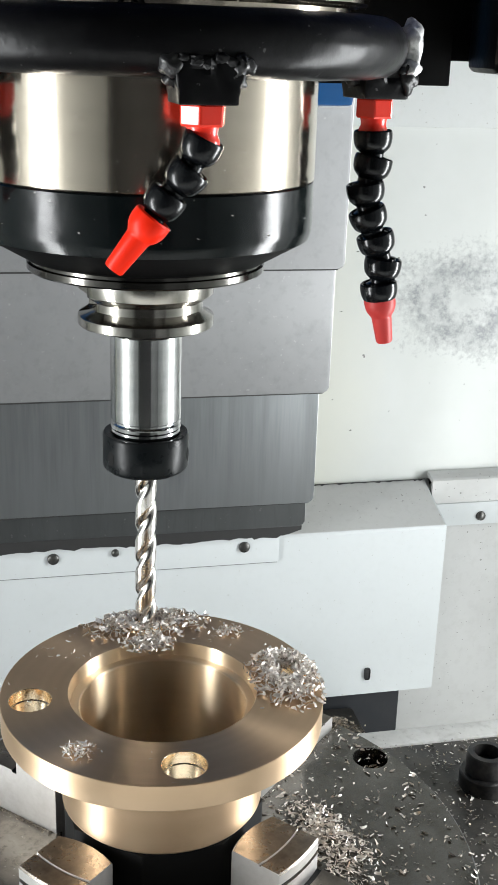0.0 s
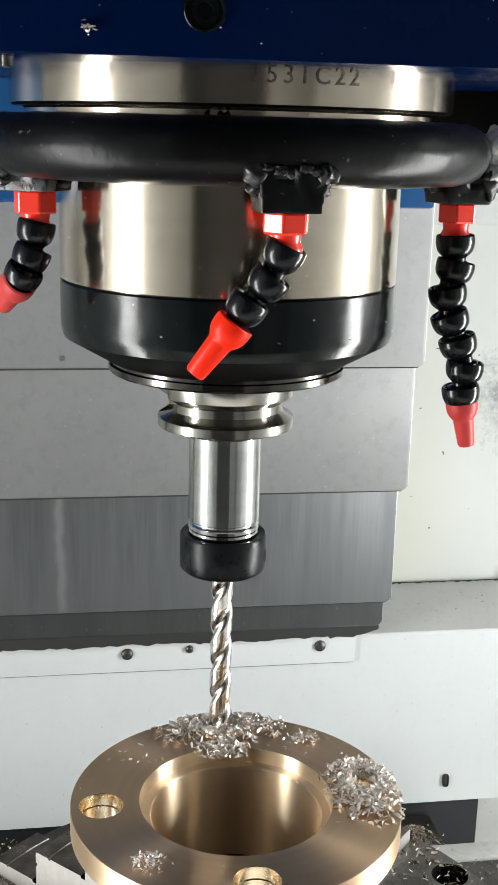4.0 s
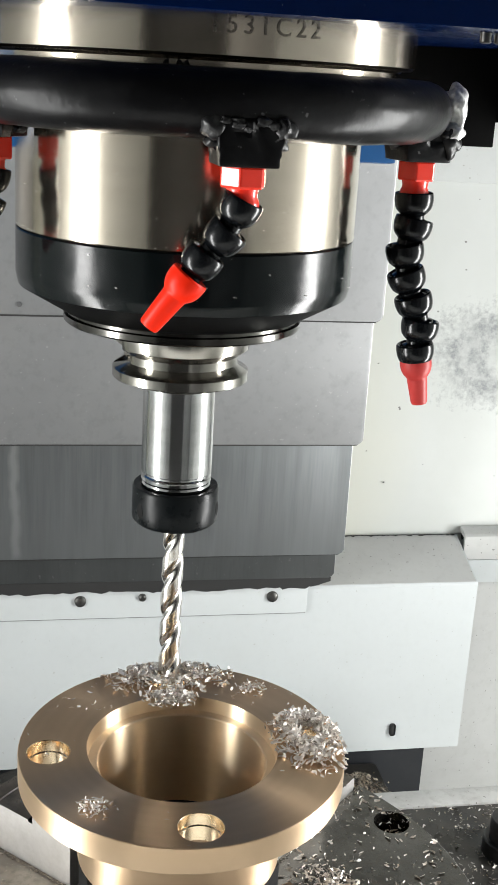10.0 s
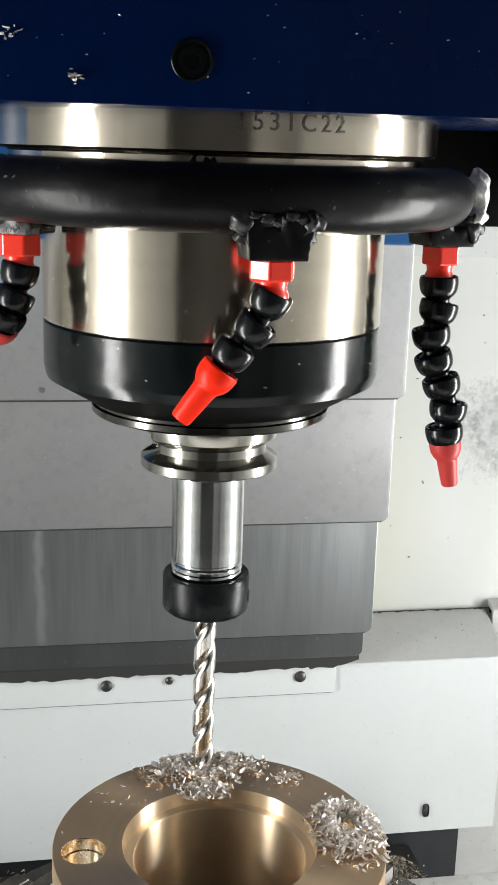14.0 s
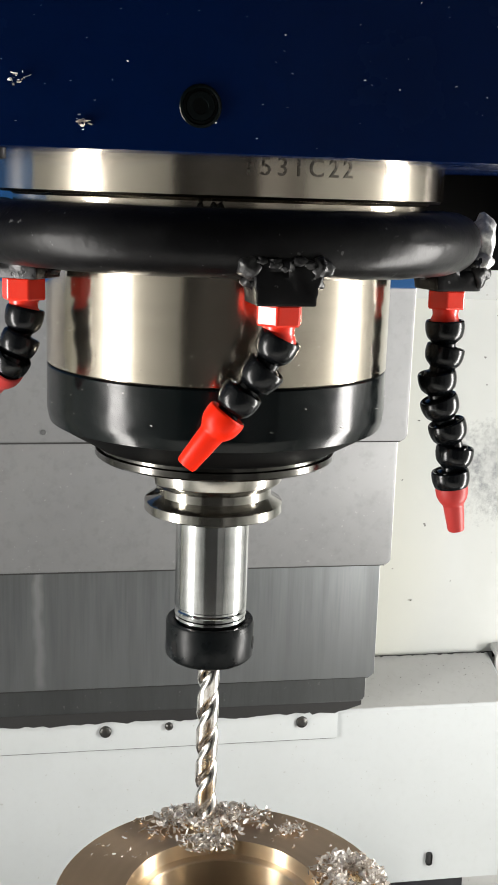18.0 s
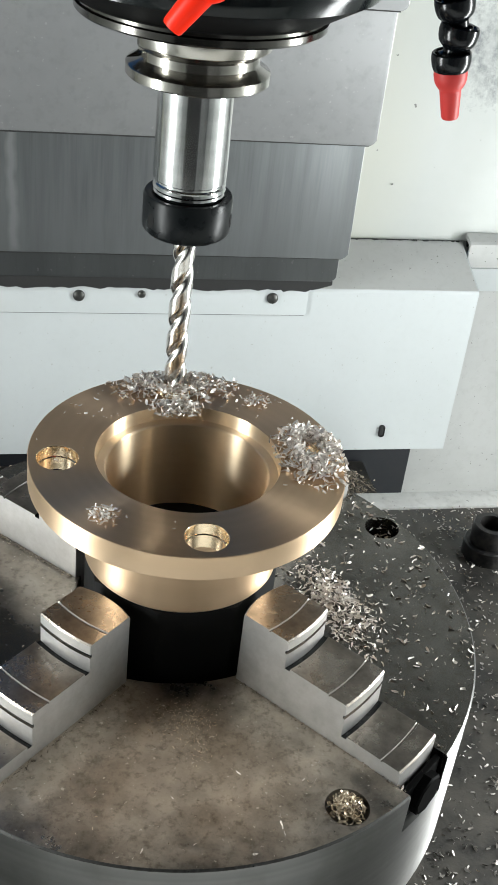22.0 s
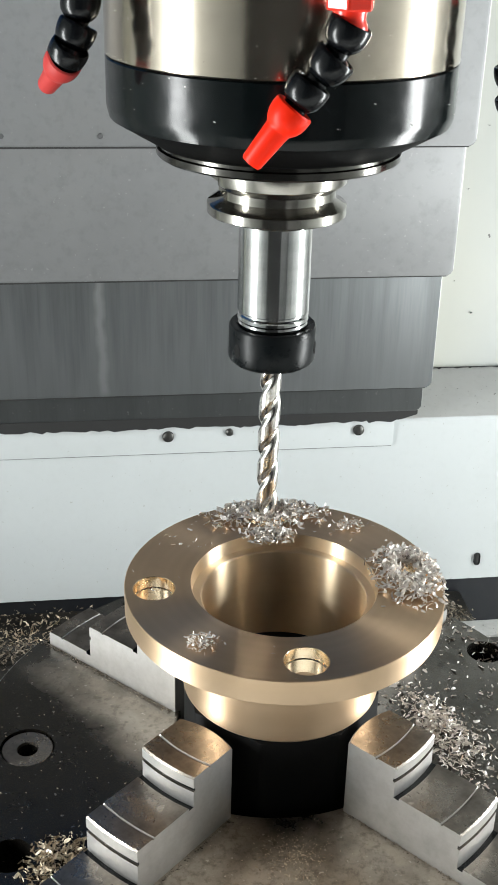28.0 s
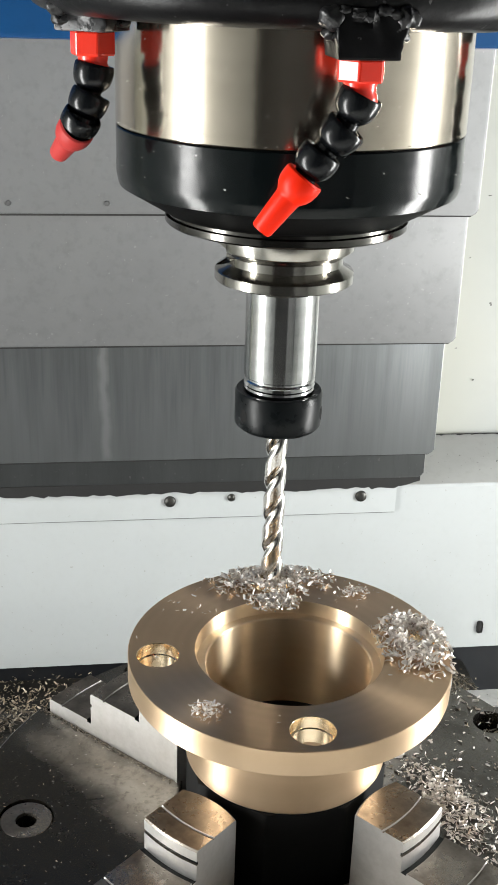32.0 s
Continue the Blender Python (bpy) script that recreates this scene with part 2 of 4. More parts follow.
GREY_SHEET = make_paint("matt_grey_sheet_steel", (0.218, 0.221, 0.223), (0.149, 0.152, 0.155), 0.46, 0.6, (0.265, 0.265, 0.262), metal=0.35, fines=0.8)
RIVET = make_paint("dull_rivet_steel", (0.11, 0.11, 0.11), (0.17, 0.17, 0.17), 0.5, 0.6, metal=0.4)
DIM = make_paint("dim_grey_paint", (0.10, 0.10, 0.10), (0.07, 0.07, 0.07), 0.5, 0.5)
MID = make_paint("mid_grey_paint", (0.30, 0.30, 0.30), (0.22, 0.22, 0.22), 0.5, 0.5)
EDGE_GLINT = make_paint("edge_highlight_steel", (0.70, 0.70, 0.70), (0.55, 0.55, 0.55), 0.40, 0.4, metal=0.4)


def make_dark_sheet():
    """Dark sheet steel: fine streaks, darker towards its top edge with a ragged fringe, one wiped light streak."""
    k = Nodes("dark_streaked_sheet_steel")
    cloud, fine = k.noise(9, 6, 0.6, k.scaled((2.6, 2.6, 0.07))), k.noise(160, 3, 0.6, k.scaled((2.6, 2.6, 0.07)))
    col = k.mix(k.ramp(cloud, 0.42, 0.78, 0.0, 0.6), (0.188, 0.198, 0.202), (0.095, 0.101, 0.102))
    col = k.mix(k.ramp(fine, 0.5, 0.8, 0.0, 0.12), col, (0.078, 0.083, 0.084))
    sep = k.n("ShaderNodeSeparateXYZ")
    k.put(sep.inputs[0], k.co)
    fringe = k.noise(42, 4, 0.7, k.scaled((1.6, 0.0, 0.10)))
    reach = k.math("ADD", sep.outputs[2], k.ramp(fringe, 0.32, 0.70, -0.055, 0.035))
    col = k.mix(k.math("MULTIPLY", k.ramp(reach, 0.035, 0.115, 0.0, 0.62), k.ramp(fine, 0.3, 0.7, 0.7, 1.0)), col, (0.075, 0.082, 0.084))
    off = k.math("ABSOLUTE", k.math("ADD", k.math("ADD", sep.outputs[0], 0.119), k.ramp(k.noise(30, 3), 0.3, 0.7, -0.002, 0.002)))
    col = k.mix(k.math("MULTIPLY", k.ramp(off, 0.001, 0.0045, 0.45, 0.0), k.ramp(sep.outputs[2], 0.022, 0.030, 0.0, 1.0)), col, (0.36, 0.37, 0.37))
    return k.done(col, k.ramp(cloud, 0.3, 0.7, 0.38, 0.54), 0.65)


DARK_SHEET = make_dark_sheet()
DARKEST_SHEET = make_paint("darkest_sheet_steel", (0.085, 0.090, 0.091), (0.045, 0.048, 0.049), 0.36, 0.7, (0.14, 0.14, 0.14), streak=(2.6, 2.6, 0.3), metal=0.5)


def make_chuck():
    """Oily dark iron with dry grey-brown wiped patches, freckles of dirt and painted-in reflections."""
    k = Nodes("oily_chuck_iron")
    sep = k.n("ShaderNodeSeparateXYZ")
    k.put(sep.inputs[0], k.co)

    def patch(x, y, rx, ry, turn):
        c, n = math.cos(turn), math.sin(turn)
        dx, dy = k.math("SUBTRACT", sep.outputs[0], x), k.math("SUBTRACT", sep.outputs[1], y)
        u = k.math("ADD", k.math("MULTIPLY", dx, c / rx), k.math("MULTIPLY", dy, n / rx))
        v = k.math("ADD", k.math("MULTIPLY", dx, -n / ry), k.math("MULTIPLY", dy, c / ry))
        return k.math("SQRT", k.math("ADD", k.math("POWER", u, 2.0), k.math("POWER", v, 2.0)))

    wob = k.ramp(k.noise(26, 6, 0.7), 0.25, 0.75, -0.55, 0.55)
    # dry patches; the front one also paints in the hub's brown reflection
    near = k.math("MINIMUM", patch(-0.086, 0.040, 0.055, 0.015, 2.40), k.math("MINIMUM", k.math("MINIMUM", patch(-0.062, -0.082, 0.075, 0.028, 0.785), patch(0.060, -0.088, 0.065, 0.020, -0.785)), k.math("ADD", patch(0.0, -0.105, 0.105, 0.06, 0.0), 0.18)))
    near = k.math("MINIMUM", near, patch(-0.066, 0.010, 0.020, 0.022, 0.5))
    dry = k.ramp(k.math("ADD", near, wob), 0.45, 1.25, 1.0, 0.0)
    cloud, fine = k.noise(34, 6, 0.65), k.noise(260, 4, 0.7)
    oily = k.mix(k.ramp(cloud, 0.4, 0.7), (0.165, 0.158, 0.145), (0.085, 0.081, 0.073))
    wiped = k.mix(k.ramp(cloud, 0.35, 0.7), (0.50, 0.44, 0.365), (0.255, 0.218, 0.174))
    # left side darkened by colour, for the dark surroundings it mirrors
    dark_reflection = k.ramp(k.math("ADD", patch(-0.122, -0.005, 0.080, 0.092, 0.0), k.math("MULTIPLY", wob, 0.5)), 0.6, 1.15, 1.0, 0.0)
    oily = k.mix(k.math("MULTIPLY", dark_reflection, 0.92), oily, (0.036, 0.035, 0.034))
    col = k.mix(dry, oily, wiped)
    col = k.mix(k.math("MULTIPLY", dark_reflection, 0.40), col, (0.10, 0.088, 0.07))
    col = k.mix(k.ramp(fine, 0.50, 0.70, 0.0, 0.6), col, (0.10, 0.085, 0.065))
    dots = k.noise(420, 2, 0.5)
    col = k.mix(k.ramp(dots, 0.69, 0.73, 0.0, 0.8), col, (0.62, 0.57, 0.50))
    k.bump(fine, 0.10, 0.0005)
    return k.done(col, k.math("ADD", k.ramp(dry, 0.0, 1.0, 0.24, 0.42), k.ramp(cloud, 0.3, 0.7, -0.04, 0.06)), k.ramp(dry, 0.0, 1.0, 0.9, 0.55))


CHUCK = make_chuck()
REAR_DARK = make_paint("blue_black_oily_plate", (0.018, 0.020, 0.024), (0.034, 0.034, 0.034), 0.45, 0.6, bump=0.1, spec=0.2)
CHUCK_SIDE = make_turned("turned_chuck_side", (0.20, 0.198, 0.195), (0.25, 0.247, 0.24), (0.30, 0.36), 200, 0.0, (0.13, 0.125, 0.115), 1.0, ringed=0.05)
# Darker copy of the jaw steel; the tops' dark reflections are in its colour.
JAW_TOP = make_steel("shaded_brown_jaw_steel", (0.33, 0.295, 0.255), (0.115, 0.10, 0.084), 0.27, 0.9, 0.9, 48, 0.08, grit=0.3)
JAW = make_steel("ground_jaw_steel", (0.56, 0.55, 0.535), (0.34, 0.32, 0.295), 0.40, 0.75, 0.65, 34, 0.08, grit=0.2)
TABLE = make_steel("dirty_table_iron", (0.035, 0.034, 0.032), (0.105, 0.095, 0.08), 0.46, 0.5, 0.8, 30, 0.4)
RIM = make_paint("chipped_light_rim", (0.60, 0.60, 0.58), (0.20, 0.19, 0.175), 0.5, 0.85, (0.14, 0.13, 0.12), bump=0.3)
DARK = make_paint("plain_dark_surface", (0.022, 0.022, 0.022), (0.012, 0.012, 0.012), 0.6, 0.5)
STAMP = make_steel("dark_stamped_steel", (0.17, 0.15, 0.125), (0.42, 0.38, 0.33), 0.25, 1.0, 0.4, 300, 0.1)
DEEP = make_paint("near_black_surface", (0.006, 0.006, 0.006), (0.010, 0.010, 0.010), 0.7, 0.5, spec=0.15)
MATT_BLACK = make_paint("matt_black_oxide", (0.003, 0.003, 0.003), (0.005, 0.005, 0.005), 0.5, 0.5, spec=0.02)
SCREW = make_steel("zinc_screw_steel", (0.12, 0.12, 0.115), (0.04, 0.037, 0.033), 0.32, 0.8, 0.6, 300, 0.2)
CAP = make_steel("black_cap_screw_steel", (0.02, 0.02, 0.021), (0.06, 0.055, 0.05), 0.36, 0.5, 0.6, 200, 0.25)


def make_chip(name, a, b, metal):
    k = Nodes(name)
    isl = k.n("ShaderNodeNewGeometry").outputs["Random Per Island"]
    return k.done(k.mix(isl, a, b), k.ramp(isl, 0.0, 1.0, 0.25, 0.5), metal)


CHIP = make_chip("silvery_bronze_chips", (0.60, 0.53, 0.46), (0.98, 0.94, 0.90), 0.35)
CHIP_GOLD = make_chip("golden_bronze_chips", (0.36, 0.285, 0.195), (0.70, 0.60, 0.46), 0.5)
CHIP_DULL = make_chip("dirty_grey_chips", (0.16, 0.14, 0.12), (0.82, 0.77, 0.73), 0.3)
GRIME = make_chip("packed_brown_grime", (0.07, 0.055, 0.04), (0.42, 0.36, 0.28), 0.3)


# ---- builders ----
def base_of(ob):
    v = Vector(ob.location)
    while ob.parent:
        ob = ob.parent
        v += Vector(ob.location)
    return v


def thing(name, at, label, category, group="", kind=""):
    ob = new(name)
    ob.location = at
    ob.empty_display_size = 0.01
    return tagged(ob, label, category, group, kind)


def finish(bm, name, mat, smooth=35):
    me = bpy.data.meshes.new(name)
    bmesh.ops.recalc_face_normals(bm, faces=bm.faces)
    bm.to_mesh(me)
    bm.free()
    me.materials.append(mat)
    if smooth:
        me.shade_smooth()
        me.set_sharp_from_angle(angle=radians(smooth))
    return me


def part(name, bm, mat, parent, label="", smooth=35, kind=""):
    """Links a bmesh, given in world places, as one mesh under a thing or a part."""
    off = base_of(parent)
    bmesh.ops.translate(bm, verts=bm.verts, vec=-off)
    ob = new(name, finish(bm, name, mat, smooth))
    ob.parent = parent
    return tagged(ob, label=label, kind=kind)


def single(name, bm, mat, at, label, category, group="", kind="", smooth=35):
    bmesh.ops.translate(bm, verts=bm.verts, vec=-Vector(at))
    ob = new(name, finish(bm, name, mat, smooth))
    ob.location = at
    return tagged(ob, label, category, group, kind)


def lathe(profile, at=(0, 0), steps=96, bm=None):
    """Turns (radius, height) pairs about an upright axis; a closed profile gives a solid."""
    bm = bm or bmesh.new()
    loops = []
    for r, z in profile:
        if r < 1e-6:
            loops.append([bm.verts.new((at[0], at[1], z))])
        else:
            loops.append([bm.verts.new((at[0] + r * math.cos(a), at[1] + r * math.sin(a), z)) for a in (2 * math.pi * i / steps for i in range(steps))])
    for lo, hi in zip(loops, loops[1:]):
        for i in range(steps):
            j = (i + 1) % steps
            ring = [lo[i % len(lo)], lo[j % len(lo)], hi[j % len(hi)], hi[i % len(hi)]]
            ring = [v for k, v in enumerate(ring) if v not in ring[:k]]
            if len(ring) > 2:
                bm.faces.new(ring)
    return bm


def box(lo, hi, bevel=0.0, bm=None, segs=2):
    bm = bm or bmesh.new()
    made = bmesh.ops.create_cube(bm, size=1)["verts"]
    for v in made:
        v.co = Vector([l + (c + 0.5) * (h - l) for c, l, h in zip(v.co, lo, hi)])
    if bevel:
        edges = list({e for v in made for e in v.link_edges})
        bmesh.ops.bevel(bm, geom=edges, offset=bevel, segments=segs, profile=0.6, affect="EDGES")
    return bm


def prism(outline, axis, lo, hi, bm=None):
    """A solid from an outline of pairs, drawn across the axis named and stretched along it."""
    bm = bm or bmesh.new()
    order = {"x": lambda a, b, c: (c, a, b), "y": lambda a, b, c: (a, c, b), "z": lambda a, b, c: (a, b, c)}[axis]
    near = [bm.verts.new(order(a, b, lo)) for a, b in outline]
    far = [bm.verts.new(order(a, b, hi)) for a, b in outline]
    bm.faces.new(near)
    bm.faces.new(far[::-1])
    for i in range(len(outline)):
        j = (i + 1) % len(outline)
        bm.faces.new((near[i], near[j], far[j], far[i]))
    return bm


def along(bm, start, end):
    """Turns a mesh made along +z from the origin so that it runs from start towards end."""
    way = Vector(end) - Vector(start)
    m = Matrix.Translation(start) @ way.to_track_quat("Z", "Y").to_matrix().to_4x4()
    bmesh.ops.transform(bm, matrix=m, verts=bm.verts)
    return bm


def circle(bm, r, z, at, steps, start=0.0):
    vs = [bm.verts.new((at[0] + r * math.cos(start + 2 * math.pi * i / steps), at[1] + r * math.sin(start + 2 * math.pi * i / steps), z)) for i in range(steps)]
    es = [bm.edges.new((vs[i], vs[(i + 1) % steps])) for i in range(steps)]
    return vs, es


def bridge(bm, a, b):
    for i in range(len(a)):
        j = (i + 1) % len(a)
        bm.faces.new((a[i], a[j], b[j], b[i]))


def plate(bm, edges):
    bmesh.ops.triangle_fill(bm, edges=edges, use_beauty=True, use_dissolve=False)


# ---- enclosure ----
def build_enclosure():
    for name, lo, hi, mat, label in (
        ("wall_back", (-0.85, 0.36, -0.55), (0.85, 0.40, 1.2), WALL, "white painted sheet metal wall behind the spindle"),
        ("wall_left", (-0.85, -1.3, -0.55), (-0.80, 0.36, 1.2), WHITE, "plain white painted enclosure side wall"),
        ("wall_right", (0.80, -1.3, -0.55), (0.85, 0.36, 1.2), WHITE, "plain white painted enclosure side wall"),
        # unseen front, split into dark and grey panels that shape the metal's reflections
        ("wall_front_left", (-0.85, -1.36, -0.55), (-0.72, -1.3, 1.2), DIM, "unseen dark grey front panel, toned for reflections"),
        ("wall_front_right", (0.20, -1.36, -0.55), (0.85, -1.3, 1.2), MID, "unseen grey front panel, toned for reflections"),
        ("wall_front", (-0.72, -1.36, -0.55), (0.20, -1.3, 1.2), DARK, "unseen dark front of the enclosure, toned for reflections"),
        # unseen white panel, added low in front as a reflector
        ("wall_front_apron", (-0.80, -0.78, -0.55), (0.80, -0.72, -0.25), BOUNCE_WHITE, "unseen white panel added to bounce light"),
        # unseen roof, kept dark so that blacks reflect little
        ("ceiling", (-0.85, -1.36, 1.2), (0.85, 0.40, 1.25), DARK, "unseen dark enclosure roof, toned for reflections"),
        ("floor", (-0.85, -1.36, -0.61), (0.85, 0.40, -0.55), BOUNCE_WHITE, "unseen white floor pan, kept pale to bounce light"),
    ):
        single(name, box(lo, hi), mat, (0, 0, 0), label, name.split("_")[0], kind="structure")
    # seam ledge on the back wall
    single("trim", box((0.10, 0.354, 0.222), (0.80, 0.3585, 0.40), 0.0012), WHITE, (0, 0, 0), "overlapping white wall sheet with a folded edge", "trim", kind="structure")


def screw(parent, x, y, z, r=0.0046):
    bm = lathe([(0, 0.0030), (r * 0.55, 0.0028), (r * 0.9, 0.0018), (r, 0.0), (r, -0.001), (0, -0.001)], steps=20)
    along(bm, (x, y, z), (x, y - 1, z))
    return part("screw", bm, SCREW, parent, "domed steel screw head")


def build_splash_guard():
    """The bent white sheet under the telescopic cover, with its screwed strip."""
    g = thing("splash_guard", (0, 0.33, -0.25), "white painted splash guard sheet below the telescopic cover", "panel")
    outline = [(0.358, -0.0733), (0.301, -0.0925), (0.300, -0.0945), (0.300, -0.246), (0.304, -0.246), (0.304, -0.096), (0.358, -0.078)]
    part("sheet", prism(outline, "x", -0.55, 0.2915), GUARD, g, smooth=0)
    # the slope's shade is painted as grey
    part("shelf", prism([(0.3578, -0.0731), (0.3015, -0.0921), (0.3015, -0.0924), (0.3578, -0.0734)], "x", -0.55, 0.2905), SHADED_WHITE, g, "sloped top of the splash guard, greyed for shade", smooth=0)
    strip = part("strip", box((-0.55, 0.2965, -0.1135), (0.1475, 0.2998, -0.084), 0.0005), GUARD, g, "screwed white strip with a ragged dirty top edge")
    for x in (-0.031, 0.119, -0.19, -0.34):
        screw(strip, x, 0.2965, -0.0985)
    screw(strip, 0.0165, 0.2967, -0.0965, 0.0032)
    # shade along the strip's lower edge, drawn as a dark line
    part("gap", box((-0.55, 0.2985, -0.1147), (0.1470, 0.2999, -0.1136)), RIVET, strip, "thin dark line painted as the shade under the strip", smooth=0)
    rng = random.Random(8)
    edge, x = [(0.299, -0.0728), (0.186, -0.0728)], 0.186
    while x < 0.296:
        edge.append((x, -0.0729 - rng.choice((0.0, 0.0001, 0.0008, 0.0024)) * rng.random() * (1.0 if x > 0.225 else 0.6)))
        x += rng.uniform(0.0008, 0.0035)
    edge += [(0.2955, -0.0742), (0.2965, -0.0782), (0.2990, -0.0750)]
    part("seam", prism(edge, "y", 0.3558, 0.3572), DARK, g, "dark grimy sealant line along the upper edge", smooth=0)
    # dark block on the sheet stands for the slot's shaded inside
    slot = box((0.2285, 0.2985, -0.2315), (0.2335, 0.2999, -0.2205), 0.0022)
    part("slot", slot, DARK, g, "dark block for the shade in an oblong slot")
    h = thing("splash_guard", (0.4, 0.33, -0.3), "second white splash guard sheet with a screwed top flange", "panel")
    outline = [(0.358, -0.066), (0.346, -0.0690), (0.344, -0.0705), (0.344, -0.093), (0.352, -0.095), (0.352, -0.60), (0.355, -0.60), (0.355, -0.093), (0.347, -0.090), (0.347, -0.073), (0.358, -0.070)]
    # grey here stands in for the first guard's shadow
    part("sheet", prism(outline, "x", 0.2945, 0.85), SHADED_WHITE, h, "grey-white sheet with its shade put into the colour", smooth=0)
    s = part("strip", box((0.2950, 0.3425, -0.1125), (0.85, 0.3462, -0.0915), 0.0006), GUARD, h)
    part("lower_sheet", box((0.2660, 0.3515, -0.60), (0.2944, 0.3550, -0.25)), SHADED_WHITE, h, "plain grey-white sheet beside the saddle", smooth=0)
    screw(s, 0.341, 0.3425, -0.1045, 0.0044)


def build_cover():
    g = thing("telescopic_cover", (0.04, 0.28, -0.08), "grey steel telescopic way cover of overlapping plates", "cover")
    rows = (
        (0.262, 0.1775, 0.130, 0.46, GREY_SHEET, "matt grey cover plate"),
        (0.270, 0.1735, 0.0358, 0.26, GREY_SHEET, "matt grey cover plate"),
        (0.278, 0.1685, -0.0555, 0.16, DARK_SHEET, "dark cover plate with wiped streaks"),
        (0.287, 0.1650, -0.0790, 0.05, DARKEST_SHEET, "narrow dark cover plate"),
        (0.2895, 0.1615, -0.0832, 0.04, DARKEST_SHEET, "thin dark bottom cover plate"),
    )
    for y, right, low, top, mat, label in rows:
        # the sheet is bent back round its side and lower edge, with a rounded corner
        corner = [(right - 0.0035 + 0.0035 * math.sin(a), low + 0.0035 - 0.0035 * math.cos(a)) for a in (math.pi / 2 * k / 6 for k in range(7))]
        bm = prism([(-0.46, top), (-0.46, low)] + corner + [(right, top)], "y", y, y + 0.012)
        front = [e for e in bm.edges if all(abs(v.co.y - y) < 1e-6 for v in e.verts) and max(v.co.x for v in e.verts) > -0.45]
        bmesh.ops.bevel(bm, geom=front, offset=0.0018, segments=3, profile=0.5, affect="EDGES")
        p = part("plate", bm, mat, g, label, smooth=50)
        # pale strip painted in as the highlight on the bent edge
        part("edge", box((right - 0.0013, y + 0.0002, low + 0.0040), (right + 0.0003, y + 0.0070, top), 0.0003), EDGE_GLINT, p, "pale strip painted as the plate edge's highlight")
        # dark strip in place of the shadow line below the plate
        part("lip", box((-0.46, y + 0.0019, low - 0.0013), (right - 0.004, y + 0.006, low - 0.0001)), DARK, p, "dark strip painted as the shadow under the plate edge", smooth=0)
    for x in (-0.139, -0.0755, -0.012, 0.115):
        bm = lathe([(0, 0.0007), (0.0016, 0.0006), (0.0019, 0.0), (0.0019, -0.0005), (0, -0.0005)], steps=14)
        part("rivet", along(bm, (x, 0.2619, 0.1372), (x, -1, 0.1372)), RIVET, g, "small dull flush rivet")
    # wiper under the last plate, worn and ragged
    rng = random.Random(5)
    outline, x = [(0.163, -0.079), (-0.46, -0.079)], -0.46
    while x < 0.147:
        outline.append((x, -0.0878 + rng.uniform(-0.0014, 0.0012)))
        x += rng.uniform(0.002, 0.007)
    outline += [(0.148, -0.0868), (0.153, -0.0858), (0.157, -0.0843), (0.163, -0.0825)]
    bm = prism(outline, "y", 0.288, 0.2965)
    part("wiper", bm, DARK, g, "ragged dark rubber wiper", smooth=0)


def build_table():
    g = thing("machine_table", (0, -0.15, TABLE_Z - 0.06), "dark dirty cast iron machine table", "table")
    part("top", box((-0.45, -0.255, TABLE_Z - 0.06), (0.45, 0.1355, TABLE_Z), 0.002), TABLE, g)
    part("rim", box((-0.02, 0.136, TABLE_Z - 0.05), (0.45, 0.1545, TABLE_Z + 0.001), 0.0015), RIM, g, "light chipped rear edge with swarf on it")
    part("rim", box((-0.45, 0.136, TABLE_Z - 0.05), (-0.0202, 0.1545, TABLE_Z + 0.001), 0.0015), TABLE, g, "dark oily rear edge caked with swarf")
    d = thing("saddle", (-0.1, 0.23, -0.5), "dark oily saddle casting behind the table", "casting")
    part("ledge", box((-0.45, 0.157, -0.50), (0.2225, 0.3075, -0.262), 0.004), TABLE, d, "dark ledge strewn with brown chips")
    part("rear_plate", box((-0.45, 0.308, -0.50), (0.2650, 0.316, -0.21), 0.001), REAR_DARK, d, "plain blue-black rear plate")
    # clamping screw standing on the table
    c = thing("cap_screw", (0.2395, 0.083, TABLE_Z), "black socket head clamping screw on the table", "screw")
    at = (0.2395, 0.083)
    part("washer", lathe([(0, TABLE_Z), (0.0168, TABLE_Z), (0.0168, TABLE_Z + 0.0105), (0.0160, TABLE_Z + 0.0115), (0, TABLE_Z + 0.0115)], at, 40), CAP, c)
    bm = lathe([(0, -0.1735), (0.0132, -0.1735), (0.0134, -0.1615), (0.0124, -0.1590), (0.0088, -0.1588), (0.0085, -0.168), (0, -0.169)], at, 48)
    part("head", bm, CAP, c)


